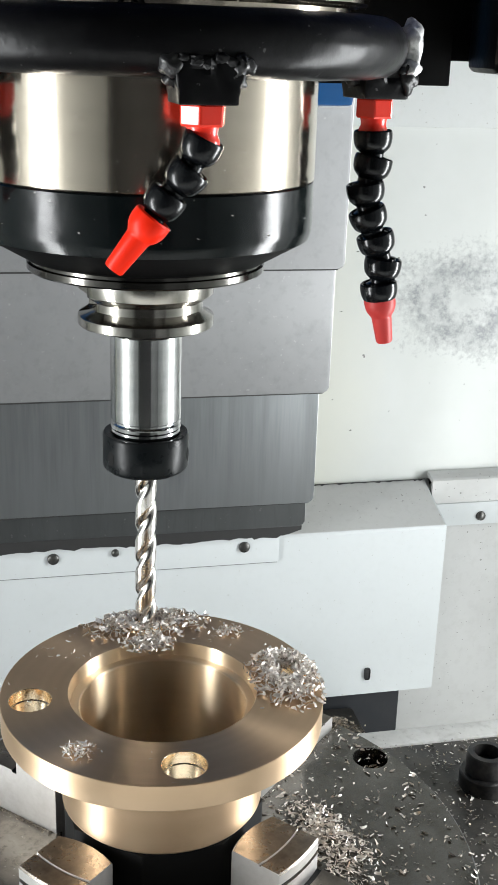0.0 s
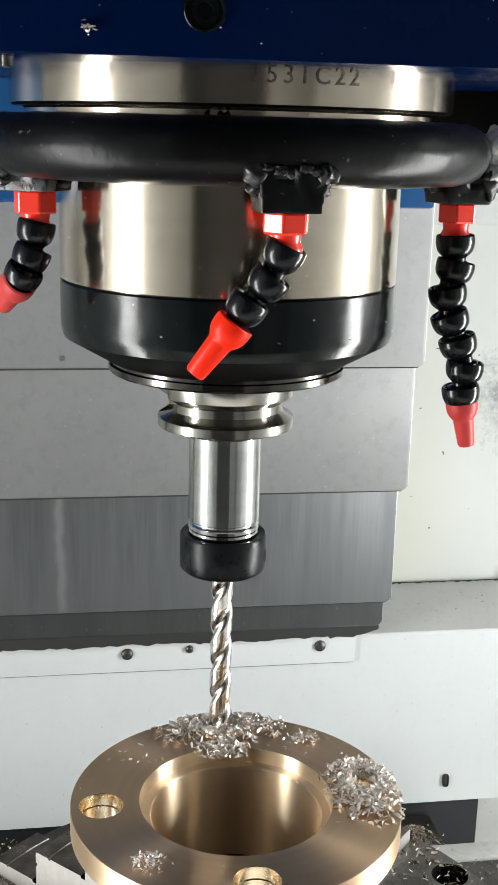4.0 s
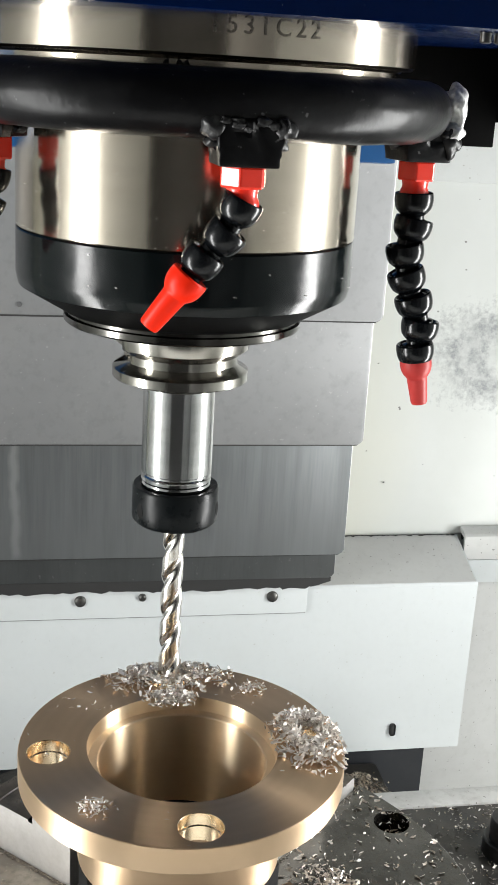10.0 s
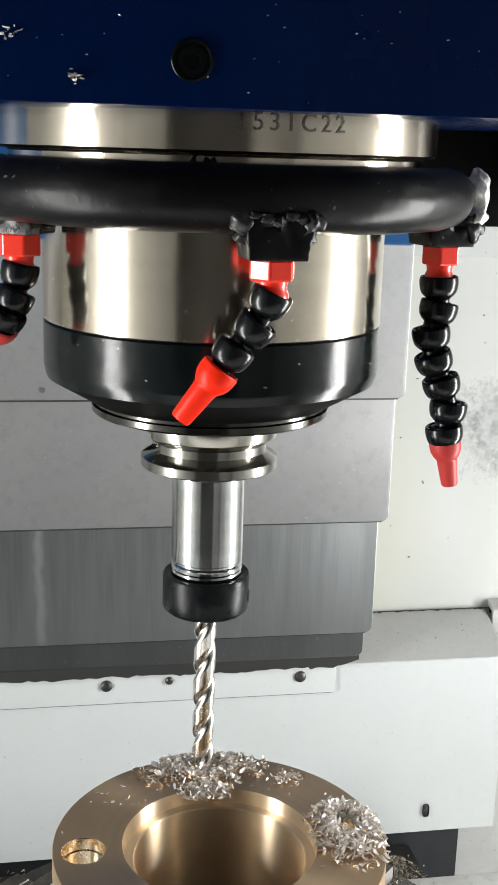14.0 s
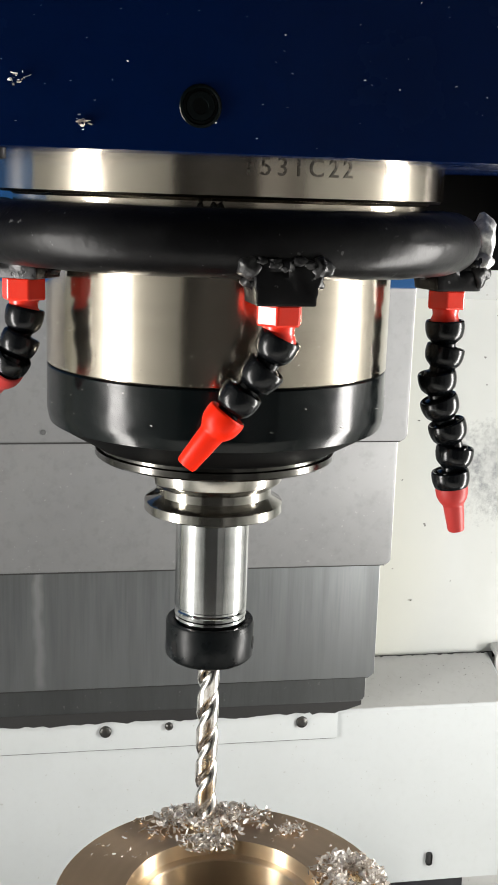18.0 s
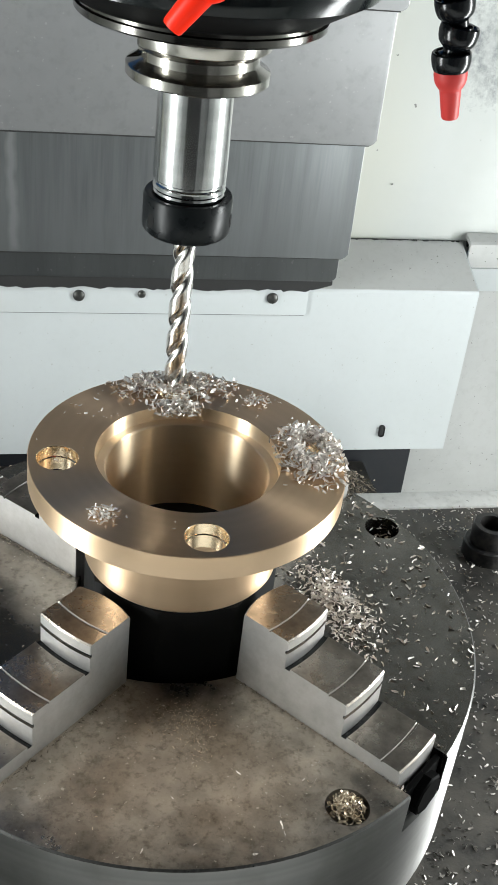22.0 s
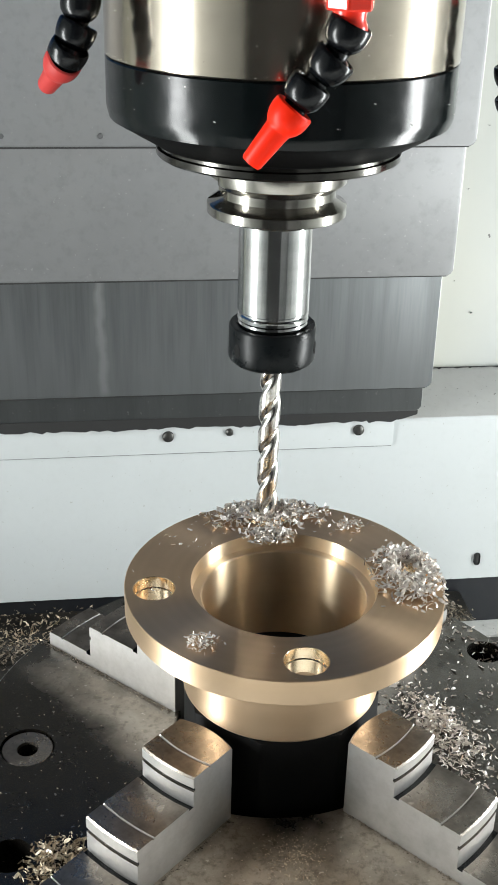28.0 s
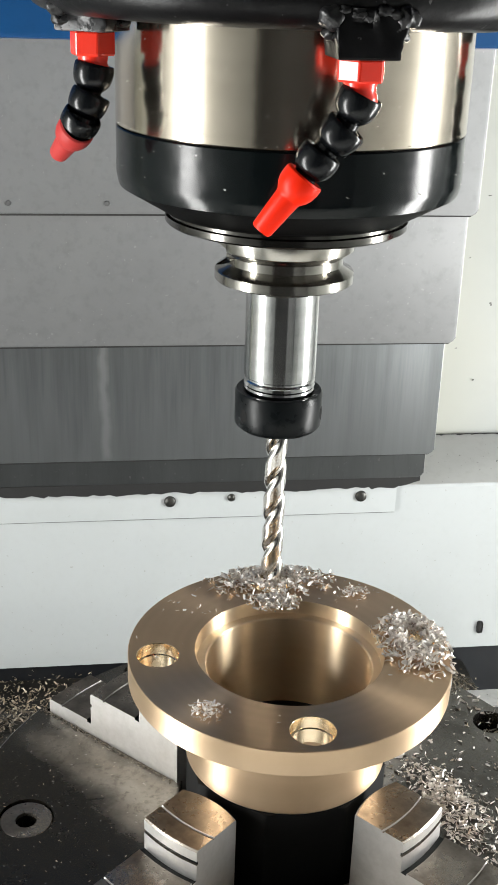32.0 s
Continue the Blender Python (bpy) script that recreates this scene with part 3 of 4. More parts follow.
# ---- chuck ----
def build_chuck():
    g = thing("four_jaw_chuck", (CX, CY, TABLE_Z), "large round iron four-jaw chuck lying on the table", "chuck")
    R, slot, low = 0.1535, 0.0158, CHUCK_Z - 0.024
    # each slot and its jaw sits a little off its quarter turn
    turns = [radians(a) for a in (45.3, 135.0, 223.4, 311.2)]
    bm = bmesh.new()
    # notched outline: a jaw slot opens at the rim every quarter turn
    outline = []
    half = math.asin(slot / R)
    for q in range(4):
        a0 = turns[q]
        for r, s in ((None, -1), (0.138, -1), (0.138, 1), (None, 1)):
            rr = R * math.cos(half) if r is None else r
            outline.append((rr * math.cos(a0) - s * slot * math.sin(a0), rr * math.sin(a0) + s * slot * math.cos(a0)))
        span = (turns[(q + 1) % 4] - a0) % (2 * math.pi) - 2 * half
        outline += [(R * math.cos(a0 + half + span * i / 30), R * math.sin(a0 + half + span * i / 30)) for i in range(1, 30)]
    top = [bm.verts.new((CX + x * 0.994, CY + y * 0.994, CHUCK_Z)) for x, y in outline]
    lip = [bm.verts.new((CX + x, CY + y, CHUCK_Z - 0.0009)) for x, y in outline]
    under = [bm.verts.new((CX + x, CY + y, low)) for x, y in outline]
    edges = [bm.edges.new((top[i], top[(i + 1) % len(top)])) for i in range(len(top))]
    bridge(bm, top, lip)
    bridge(bm, lip, under)
    mouth = []
    for i in range(96):
        a = 2 * math.pi * i / 96
        off = a - math.pi / 2 * round(a / (math.pi / 2))
        r = -0.0328 * math.cos(off) + math.sqrt(0.084 ** 2 - (0.0328 * math.sin(off)) ** 2)
        mouth.append((r * math.cos(a), r * math.sin(a)))
    bore = [bm.verts.new((CX + x, CY + y, CHUCK_Z)) for x, y in mouth]
    deep = [bm.verts.new((CX + x, CY + y, low)) for x, y in mouth]
    bridge(bm, bore, deep)
    edges += [bm.edges.get((bore[i], bore[(i + 1) % 96])) for i in range(96)]
    holes = [(0.141, a, 0.0098) for a in (26.0, 116.5, -154.5, -65.2)] + [(0.1232, 176.0, 0.0135)]
    for r, a, size in holes:
        at = (CX + r * math.cos(radians(a)), CY + r * math.sin(radians(a)))
        rim, es = circle(bm, size, CHUCK_Z, at, 28)
        edges += es
        floor_z = CHUCK_Z - (0.016 if size < 0.012 else 0.003)
        down, _ = circle(bm, size, floor_z, at, 28)
        bridge(bm, rim, down)
        small, _ = circle(bm, size * 0.42, floor_z, at, 28)
        bridge(bm, down, small)
        low_ring, _ = circle(bm, size * 0.42, floor_z - 0.006, at, 28)
        bridge(bm, small, low_ring)
        bm.faces.new(low_ring)
    plate(bm, edges)
    # shade down the bore is painted on as a near-black lining
    part("bore", lathe([(0.0570, CHUCK_Z - 0.0005), (0.0575, CHUCK_Z - 0.0005), (0.0575, -0.184), (0, -0.184), (0, -0.182), (0.0570, -0.182)], (CX, CY), 72), DEEP, g, "deep centre bore, coloured near-black for the shade inside")
    face = part("face_plate", bm, CHUCK, g, "oily brown-grey chuck face with bolt holes", smooth=30).data
    face.materials.append(SCREW)
    face.materials.append(CHUCK_SIDE)
    for f in face.polygons:
        if 0.2 < abs(f.normal.z) < 0.95:
            f.material_index = 1
        elif abs(f.normal.z) < 0.2 and math.hypot(f.center.x, f.center.y) > 0.1520:
            f.material_index = 2
    part("body", lathe([(0.0580, low), (R, low), (R, -0.180), (R - 0.002, TABLE_Z), (0.0580, TABLE_Z)], (CX, CY), 128), CHUCK_SIDE, g)
    px, py = CX + 0.1232 * math.cos(radians(176.0)), CY + 0.1232 * math.sin(radians(176.0))
    part("plug", lathe([(0.0050, CHUCK_Z - 0.0029), (0.0052, CHUCK_Z - 0.0012), (0.0122, CHUCK_Z - 0.0010), (0.0127, CHUCK_Z - 0.0015), (0.0127, CHUCK_Z - 0.0029)], (px, py), 40), JAW_TOP, g, "worn steel plug set in the chuck face")
    # one stepped jaw, then three more on the same mesh
    prof = [(0.0540, -0.112), (0.0540, -0.0548), (0.0548, -0.054), (0.0700, -0.054), (0.0703, -0.0549), (0.0712, -0.0549), (0.0715, -0.054),
            (0.0803, -0.054), (0.0811, -0.0548), (0.0811, -0.0596), (0.0802, -0.0597), (0.0802, -0.0615), (0.0811, -0.0617), (0.0811, -0.0702), (0.0840, -0.0702), (0.0840, -0.0690),
            (0.1050, -0.0690), (0.1053, -0.0699), (0.1062, -0.0699), (0.1065, -0.0690), (0.1146, -0.0690), (0.1154, -0.0698), (0.1154, -0.0752), (0.1145, -0.0753), (0.1145, -0.0772),
            (0.1154, -0.0774), (0.1154, -0.0880), (0.1183, -0.0880), (0.1183, -0.0866), (0.1362, -0.0866), (0.1365, -0.0874), (0.1373, -0.0874), (0.1376, -0.0866), (0.1460, -0.0866), (0.1468, -0.0874), (0.1468, -0.112)]
    bm = bmesh.new()
    w, n = 0.0152, 9
    cols = []
    for i in range(n):
        v = -w + 2 * w * i / (n - 1)
        # the inner end is a blunt nose that reaches the hub
        cols.append([bm.verts.new((r - 0.0030 + 0.0030 * (v / w) ** 2 if r < 0.055 else math.sqrt(r * r - v * v), v, z)) for r, z in prof])
    for a, b in zip(cols, cols[1:]):
        for k in range(len(prof)):
            j = (k + 1) % len(prof)
            bm.faces.new((a[k], a[j], b[j], b[k]))
    for col in (cols[0], cols[-1]):
        plate(bm, [bm.edges.get((col[k], col[(k + 1) % len(col)])) for k in range(len(col))])
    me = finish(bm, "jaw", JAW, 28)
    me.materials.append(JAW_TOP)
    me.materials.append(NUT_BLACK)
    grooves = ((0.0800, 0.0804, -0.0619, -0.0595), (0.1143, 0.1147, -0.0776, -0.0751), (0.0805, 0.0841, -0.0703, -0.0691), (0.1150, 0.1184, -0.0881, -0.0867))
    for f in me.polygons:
        # faces that look up take the shaded copy
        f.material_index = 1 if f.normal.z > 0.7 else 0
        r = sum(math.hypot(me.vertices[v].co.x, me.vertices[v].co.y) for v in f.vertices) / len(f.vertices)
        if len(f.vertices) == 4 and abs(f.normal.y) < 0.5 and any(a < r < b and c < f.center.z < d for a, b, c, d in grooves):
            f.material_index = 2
    for q, inward in enumerate((0.0, 0.0, 0.0, 0.0012)):
        jaw = new("jaw", me)
        jaw.parent, jaw.location, jaw.rotation_euler = g, (-inward * math.cos(turns[q]), -inward * math.sin(turns[q]), -TABLE_Z), (0, 0, turns[q])
        tagged(jaw, label="stepped ground steel jaw with grooved curved steps")
        # screw that moves the jaw: a block in the slot, and its head at the rim
        bm = box((0.1470, -0.0142, CHUCK_Z - 0.0235), (0.1500, 0.0142, CHUCK_Z - 0.0012), 0.0008)
        head = lathe([(0, 0.0), (0.0104, 0.0), (0.0104, 0.0042), (0.0096, 0.0050), (0, 0.0050)], steps=8)
        along(head, (0.1496, 0.0, CHUCK_Z - 0.0115), (1, 0.0, CHUCK_Z - 0.0115))
        for piece, title, tell in ((bm, "adjusting_screw", "black jaw adjusting screw block in its slot"), (head, "screw_head", "black faceted head of the adjusting screw")):
            bmesh.ops.rotate(piece, verts=piece.verts, matrix=Matrix.Rotation(turns[q], 3, "Z"))
            bmesh.ops.translate(piece, verts=piece.verts, vec=(CX, CY, 0))
            part(title, piece, MATT_BLACK, g, tell)


# ---- workpiece ----
def build_workpiece():
    at = (CX, CY)
    bm = bmesh.new()
    R, bore, n = 0.0735, 0.0432, 144
    edges = []
    top_out, es = circle(bm, R - 0.00035, 0.0, at, n)
    edges += es
    top_in, es = circle(bm, bore, 0.0, at, n)
    edges += es
    low_edges = []
    for q in range(4):
        h = (CX + 0.06 * math.cos(math.pi / 2 * q), CY + 0.06 * math.sin(math.pi / 2 * q))
        a, es = circle(bm, 0.0097, 0.0, h, 40)
        edges += es
        b, _ = circle(bm, 0.0095, -0.0002, h, 40)
        c, _ = circle(bm, 0.0095, -0.0056, h, 40)
        d, _ = circle(bm, 0.0089, -0.0060, h, 40)
        e, es = circle(bm, 0.0088, -0.0125, h, 40)
        low_edges += es
        for p, s in ((a, b), (b, c), (c, d), (d, e)):
            bridge(bm, p, s)
    plate(bm, edges)
    rings = [top_out]
    for r, z in ((R, -0.00035), (R, -0.0119), (R - 0.0006, -0.0125)):
        ring, es = circle(bm, r, z, at, n)
        bridge(bm, rings[-1], ring)
        rings.append(ring)
    low_edges += es
    hub = []
    for k, (r, z) in enumerate(((0.0472, -0.0125), (0.0468, -0.0135), (0.0468, -0.0540), (0.0460, -0.0552), (0.0388, -0.0552), (0.0388, -0.0690), (0.0380, -0.0690), (0.0380, -0.0078), (0.0386, -0.0072), (0.0425, -0.0070), (0.0428, -0.0064), (0.0428, -0.0008))):
        ring, es = circle(bm, r, z, at, n)
        if k == 0:
            low_edges += es
        else:
            bridge(bm, hub[-1], ring)
        hub.append(ring)
    bridge(bm, hub[-1], top_in)
    plate(bm, low_edges)
    g = thing("bronze_flange", (CX, CY, -0.0552), "turned golden bronze flange bushing with four stepped bolt holes", "workpiece")

    def in_hub(f):
        c = f.calc_center_median()
        r = math.hypot(c.x - CX, c.y - CY)
        return r < 0.0386 or (r < 0.0471 and c.z < -0.0127)

    other = bm.copy()
    bmesh.ops.delete(bm, geom=[f for f in bm.faces if in_hub(f)], context="FACES")
    bmesh.ops.delete(other, geom=[f for f in other.faces if not in_hub(f)], context="FACES")
    disc = part("flange_disc", bm, BRONZE, g, "bronze flange disc with four stepped holes", smooth=30)
    hub_part = part("hub", other, BRONZE, g, "smooth bronze hub with a wide bore", smooth=30)
    hub_part.data.materials.append(BRONZE_BORE)
    for f in hub_part.data.polygons:
        if math.hypot(f.center.x, f.center.y) < 0.0386:
            f.material_index = 1
    disc.data.materials.append(BRONZE_FACE)
    disc.data.materials.append(BRONZE_BRIGHT)
    disc.data.materials.append(BRONZE_BORE)
    # face gets the darkened bronze, hole walls and bore the brightened ones
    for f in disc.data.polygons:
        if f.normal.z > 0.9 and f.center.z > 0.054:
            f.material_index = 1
        elif min((f.center - Vector((0.06 * math.cos(q), 0.06 * math.sin(q), f.center.z))).length for q in (0.0, math.pi / 2, math.pi, -math.pi / 2)) < 0.0099 and abs(f.normal.z) < 0.99:
            f.material_index = 2
        elif math.hypot(f.center.x, f.center.y) < 0.0431:
            f.material_index = 3


def build_support():
    """An eight-sided black block under the flange, one flat turned to the front."""
    def ring(r):
        return [(CX + r * math.cos(radians(26.0 + 45 * k)), CY + r * math.sin(radians(26.0 + 45 * k))) for k in range(8)]
    bm = prism(ring(0.0480), "z", -0.1815, -0.0556)
    bmesh.ops.bevel(bm, geom=list(bm.edges), offset=0.0012, segments=2, profile=0.6, affect="EDGES")
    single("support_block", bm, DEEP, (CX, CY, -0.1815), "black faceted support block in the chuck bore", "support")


# ---- spindle head ----
def engraved(text, radius, z, start, size):
    """Stamped characters laid round the ring."""
    curve = bpy.data.curves.new("stamp", "FONT")
    curve.body, curve.size, curve.extrude, curve.offset, curve.space_character = text, size, 0.0002, 0.00002, 1.36
    tmp = new("stamp", curve)
    bpy.context.view_layer.update()
    me = bpy.data.meshes.new_from_object(tmp.evaluated_get(bpy.context.evaluated_depsgraph_get()))
    bpy.data.objects.remove(tmp)
    bm = bmesh.new()
    bm.from_mesh(me)
    for v in bm.verts:
        a = start + v.co.x / radius
        r = radius + v.co.z + 0.00012
        v.co = (r * math.sin(a), -r * math.cos(a), z + v.co.y)
    return bm


def build_head():
    g = thing("spindle_head", (0, 0, 0.29), "dark blue painted milling spindle head with chips stuck on it", "spindle head")
    # the front casting, with a counterbored bolt hole through its face
    y0, x1, z0, z1 = -0.113, 0.155, 0.310, 0.72
    bm = box((-x1, y0 + 0.0005, z0), (x1, 0.115, z1), 0.0008)
    front = part("housing", bm, BLUE, g)
    bolt = lathe([(0.0070, -0.0012), (0.0070, 0.0), (0.0067, 0.0004), (0.0061, 0.0005), (0.0056, -0.0002), (0.0049, -0.0002), (0.0046, 0.0003), (0.0027, 0.0003), (0.0024, -0.0004), (0, -0.0004)], steps=36)
    part("bolt", along(bolt, (-0.025, y0 - 0.0001, 0.3248), (-0.025, y0 - 1, 0.3248)), BLACK_RING, front, "black socket bolt in its bore")
    part("rear_casting", box((-0.40, 0.100, 0.2495), (0.126, 0.255, 0.72), 0.003), REAR_BLUE, g, "mid-blue painted casting")
    part("bracket", box((0.100, 0.078, 0.262), (0.1705, 0.084, 0.50), 0.0008), MATT_BLACK, g, "flat black bracket plate")
    part("bracket", box((0.1715, 0.086, 0.2745), (0.34, 0.092, 0.50), 0.001), MATT_BLACK, g, "flat black bracket plate")
    part("cable_guide", box((0.181, 0.045, 0.269), (0.30, 0.084, 0.50), 0.006, segs=3), TUBE_BLACK, g, "rounded black cable guide")
    ring = part("spindle_flange", lathe([(0.070, 0.3120), (0.0938, 0.3120), (0.0938, 0.2965), (0.0928, 0.2955), (0.0886, 0.2952), (0.0878, 0.2944), (0.0878, 0.2895), (0.0868, 0.2888), (0.070, 0.2888)], SPIN, 160), SLEEVE, g, "bright ground steel spindle flange with stamped number")
    part("stamp", engraved("1531C22", 0.0938, 0.3040, -0.0765, 0.0088), STAMP, ring, "stamped number 1531C22", smooth=0)
    for a in (-13.5, -10.5, -8.8):
        t = radians(a)
        part("black_dab", lump((0.0876 * math.sin(t), -0.0876 * math.cos(t), 0.2925), 0.0013, a, (1, 0.6, 1.5)), DEEP, ring, "small black dab", smooth=180)
    part("sleeve", lathe([(0.066, 0.2888), (0.0742, 0.2888), (0.0742, 0.2250), (0.0736, 0.2243), (0.066, 0.2243)], SPIN, 160), SLEEVE, g, "ground steel spindle sleeve")
    part("nose_ring", lathe([(0.060, 0.2241), (0.0738, 0.2241), (0.0742, 0.2236), (0.0742, 0.2230), (0.0742, 0.2052), (0.0742, 0.2046), (0.0740, 0.2034), (0.0736, 0.2014), (0.0731, 0.1996), (0.060, 0.1996)], SPIN, 160), BLACK_RING, g, "glossy black spindle nose ring")
    part("nose_bevel", lathe([(0.060, 0.1995), (0.0730, 0.1995), (0.0555, 0.1895), (0.0540, 0.1885), (0.045, 0.1885)], SPIN, 128), MATT_BLACK, g, "matt black bevel under the nose ring")
    part("nose_lip", lathe([(0.024, 0.1880), (0.0520, 0.1880), (0.0520, 0.1866), (0.0534, 0.1862), (0.0534, 0.1836), (0.0526, 0.1828), (0.034, 0.1822), (0.024, 0.1822)], SPIN, 128), LIP, g, "narrow dark steel lip")
    for x in (-0.0955, -0.0900, 0.0950, 0.1005):
        part("bolt", lathe([(0, 0.3062), (0.0016, 0.3062), (0.0022, 0.3066), (0.0022, 0.3099), (0, 0.3099)], (x, -0.090), 20), SCREW, g, "small steel bolt head under the housing")
    return g


def build_holder():
    g = thing("tool_holder", (0, 0, 0.086), "bright steel collet chuck tool holder in the spindle", "tool holder")
    fl = lathe([(0.018, 0.1820), (0.0306, 0.1820), (0.0311, 0.1815), (0.0311, 0.1726), (0.0308, 0.1720), (0.0266, 0.1692), (0.0262, 0.1688), (0.0262, 0.1652), (0.0266, 0.1648), (0.0307, 0.1621), (0.0312, 0.1615), (0.0312, 0.1576), (0.0307, 0.1571), (0.0190, 0.1570), (0.012, 0.1570)], SPIN, 180)
    # drive slots cut through the upper rim on both sides
    for v in fl.verts:
        a = (math.degrees(math.atan2(v.co.y, v.co.x)) + 12) % 180
        r = math.hypot(v.co.x, v.co.y)
        if a < 38 and r > 0.0225 and v.co.z > 0.1630:
            v.co.x, v.co.y = v.co.x * 0.0222 / r, v.co.y * 0.0222 / r
    part("flange", fl, GRIPPER, g, "ground steel gripper flange with a V groove")
    part("shank", lathe([(0.010, 0.1572), (0.0156, 0.1572), (0.0156, 0.1535), (0.0163, 0.1531), (0.0167, 0.1526), (0.0167, 0.1120), (0.0160, 0.1112), (0.0160, 0.1104), (0.0166, 0.1098), (0.0160, 0.1088), (0.0166, 0.1076), (0.0160, 0.1066), (0.0164, 0.1056), (0.0160, 0.1040), (0.010, 0.1030)], SPIN, 96), HOLDER, g, "polished steel shank with a thread at its end")
    # shade below the flange is put into this ring's dark steel
    part("collar", lathe([(0.0120, 0.15695), (0.0186, 0.15695), (0.0180, 0.1552), (0.0170, 0.1540), (0.0164, 0.1532), (0.0120, 0.1532)], SPIN, 72), LIP, g, "neck under the gripper flange, coloured dark for shade")
    nut = part("collet_nut", lathe([(0.0160, 0.1036), (0.0178, 0.1046), (0.0198, 0.1046), (0.0205, 0.1036), (0.0205, 0.0884), (0.0200, 0.0872), (0.0188, 0.0862), (0.0120, 0.0860), (0.0090, 0.0875), (0.0045, 0.0878)], SPIN, 96), NUT_BLACK, g, "black steel collet nut with spanner notches")
    for a in (-150, -22, 98):
        b = lathe([(0, 0.0), (0.0021, 0.0), (0.0021, 0.00012), (0, 0.00012)], steps=24)
        bmesh.ops.scale(b, verts=b.verts, vec=(1.0, 1.6, 1.0))
        c, n = math.cos(radians(a)), math.sin(radians(a))
        along(b, (0.02042 * c, 0.02042 * n, 0.0945), (c, n, 0.0945))
        # flat near-black disc stands for the hole's shaded inside
        part("notch", b, DEEP, nut, "flat black disc for the shade in a spanner hole")


def build_drill():
    bm = bmesh.new()
    R, n, rows, pitch = 0.0053, 40, 170, 0.035
    z0, z1 = -0.0055, 0.0885
    prev = None
    for k in range(rows + 1):
        z = z0 + (z1 - z0) * k / rows
        turn = 2 * math.pi * z / pitch
        tip = min(1.0, 0.25 + (z - z0) / 0.0028)
        ring = []
        for i in range(n):
            a = 2 * math.pi * i / n
            f = min(1.0, abs(math.sin(a)) / 0.82)
            land = 0.67 + 0.33 * f * f * (3 - 2 * f)
            r = R * land * tip
            ring.append(bm.verts.new((r * math.cos(a + turn), r * math.sin(a + turn), z)))
        if prev:
            bridge(bm, prev, ring)
        prev = ring
        if k == 0:
            bm.faces.new(ring[::-1])
    bm.faces.new(prev)
    single("twist_drill", bm, DRILL, (0, 0, z0), "bright steel twist drill held in the collet nut", "drill", smooth=40)


# ---- coolant ring and hoses ----
def lump(at, size, seed, squash=(1, 1, 1)):
    """An uneven weld bead."""
    bm = bmesh.new()
    bmesh.ops.create_icosphere(bm, subdivisions=3, radius=1)
    for v in bm.verts:
        d = 1 + 0.40 * noise.noise(v.co * 1.6 + Vector((seed, 0, 0))) + 0.12 * noise.noise(v.co * 3.6 + Vector((0, seed, 0)))
        v.co = Vector([c * s * d * size + o for c, s, o in zip(v.co, squash, at)])
    return bm


RING_R, RING_T, RING_Z = 0.0985, 0.0122, 0.2802


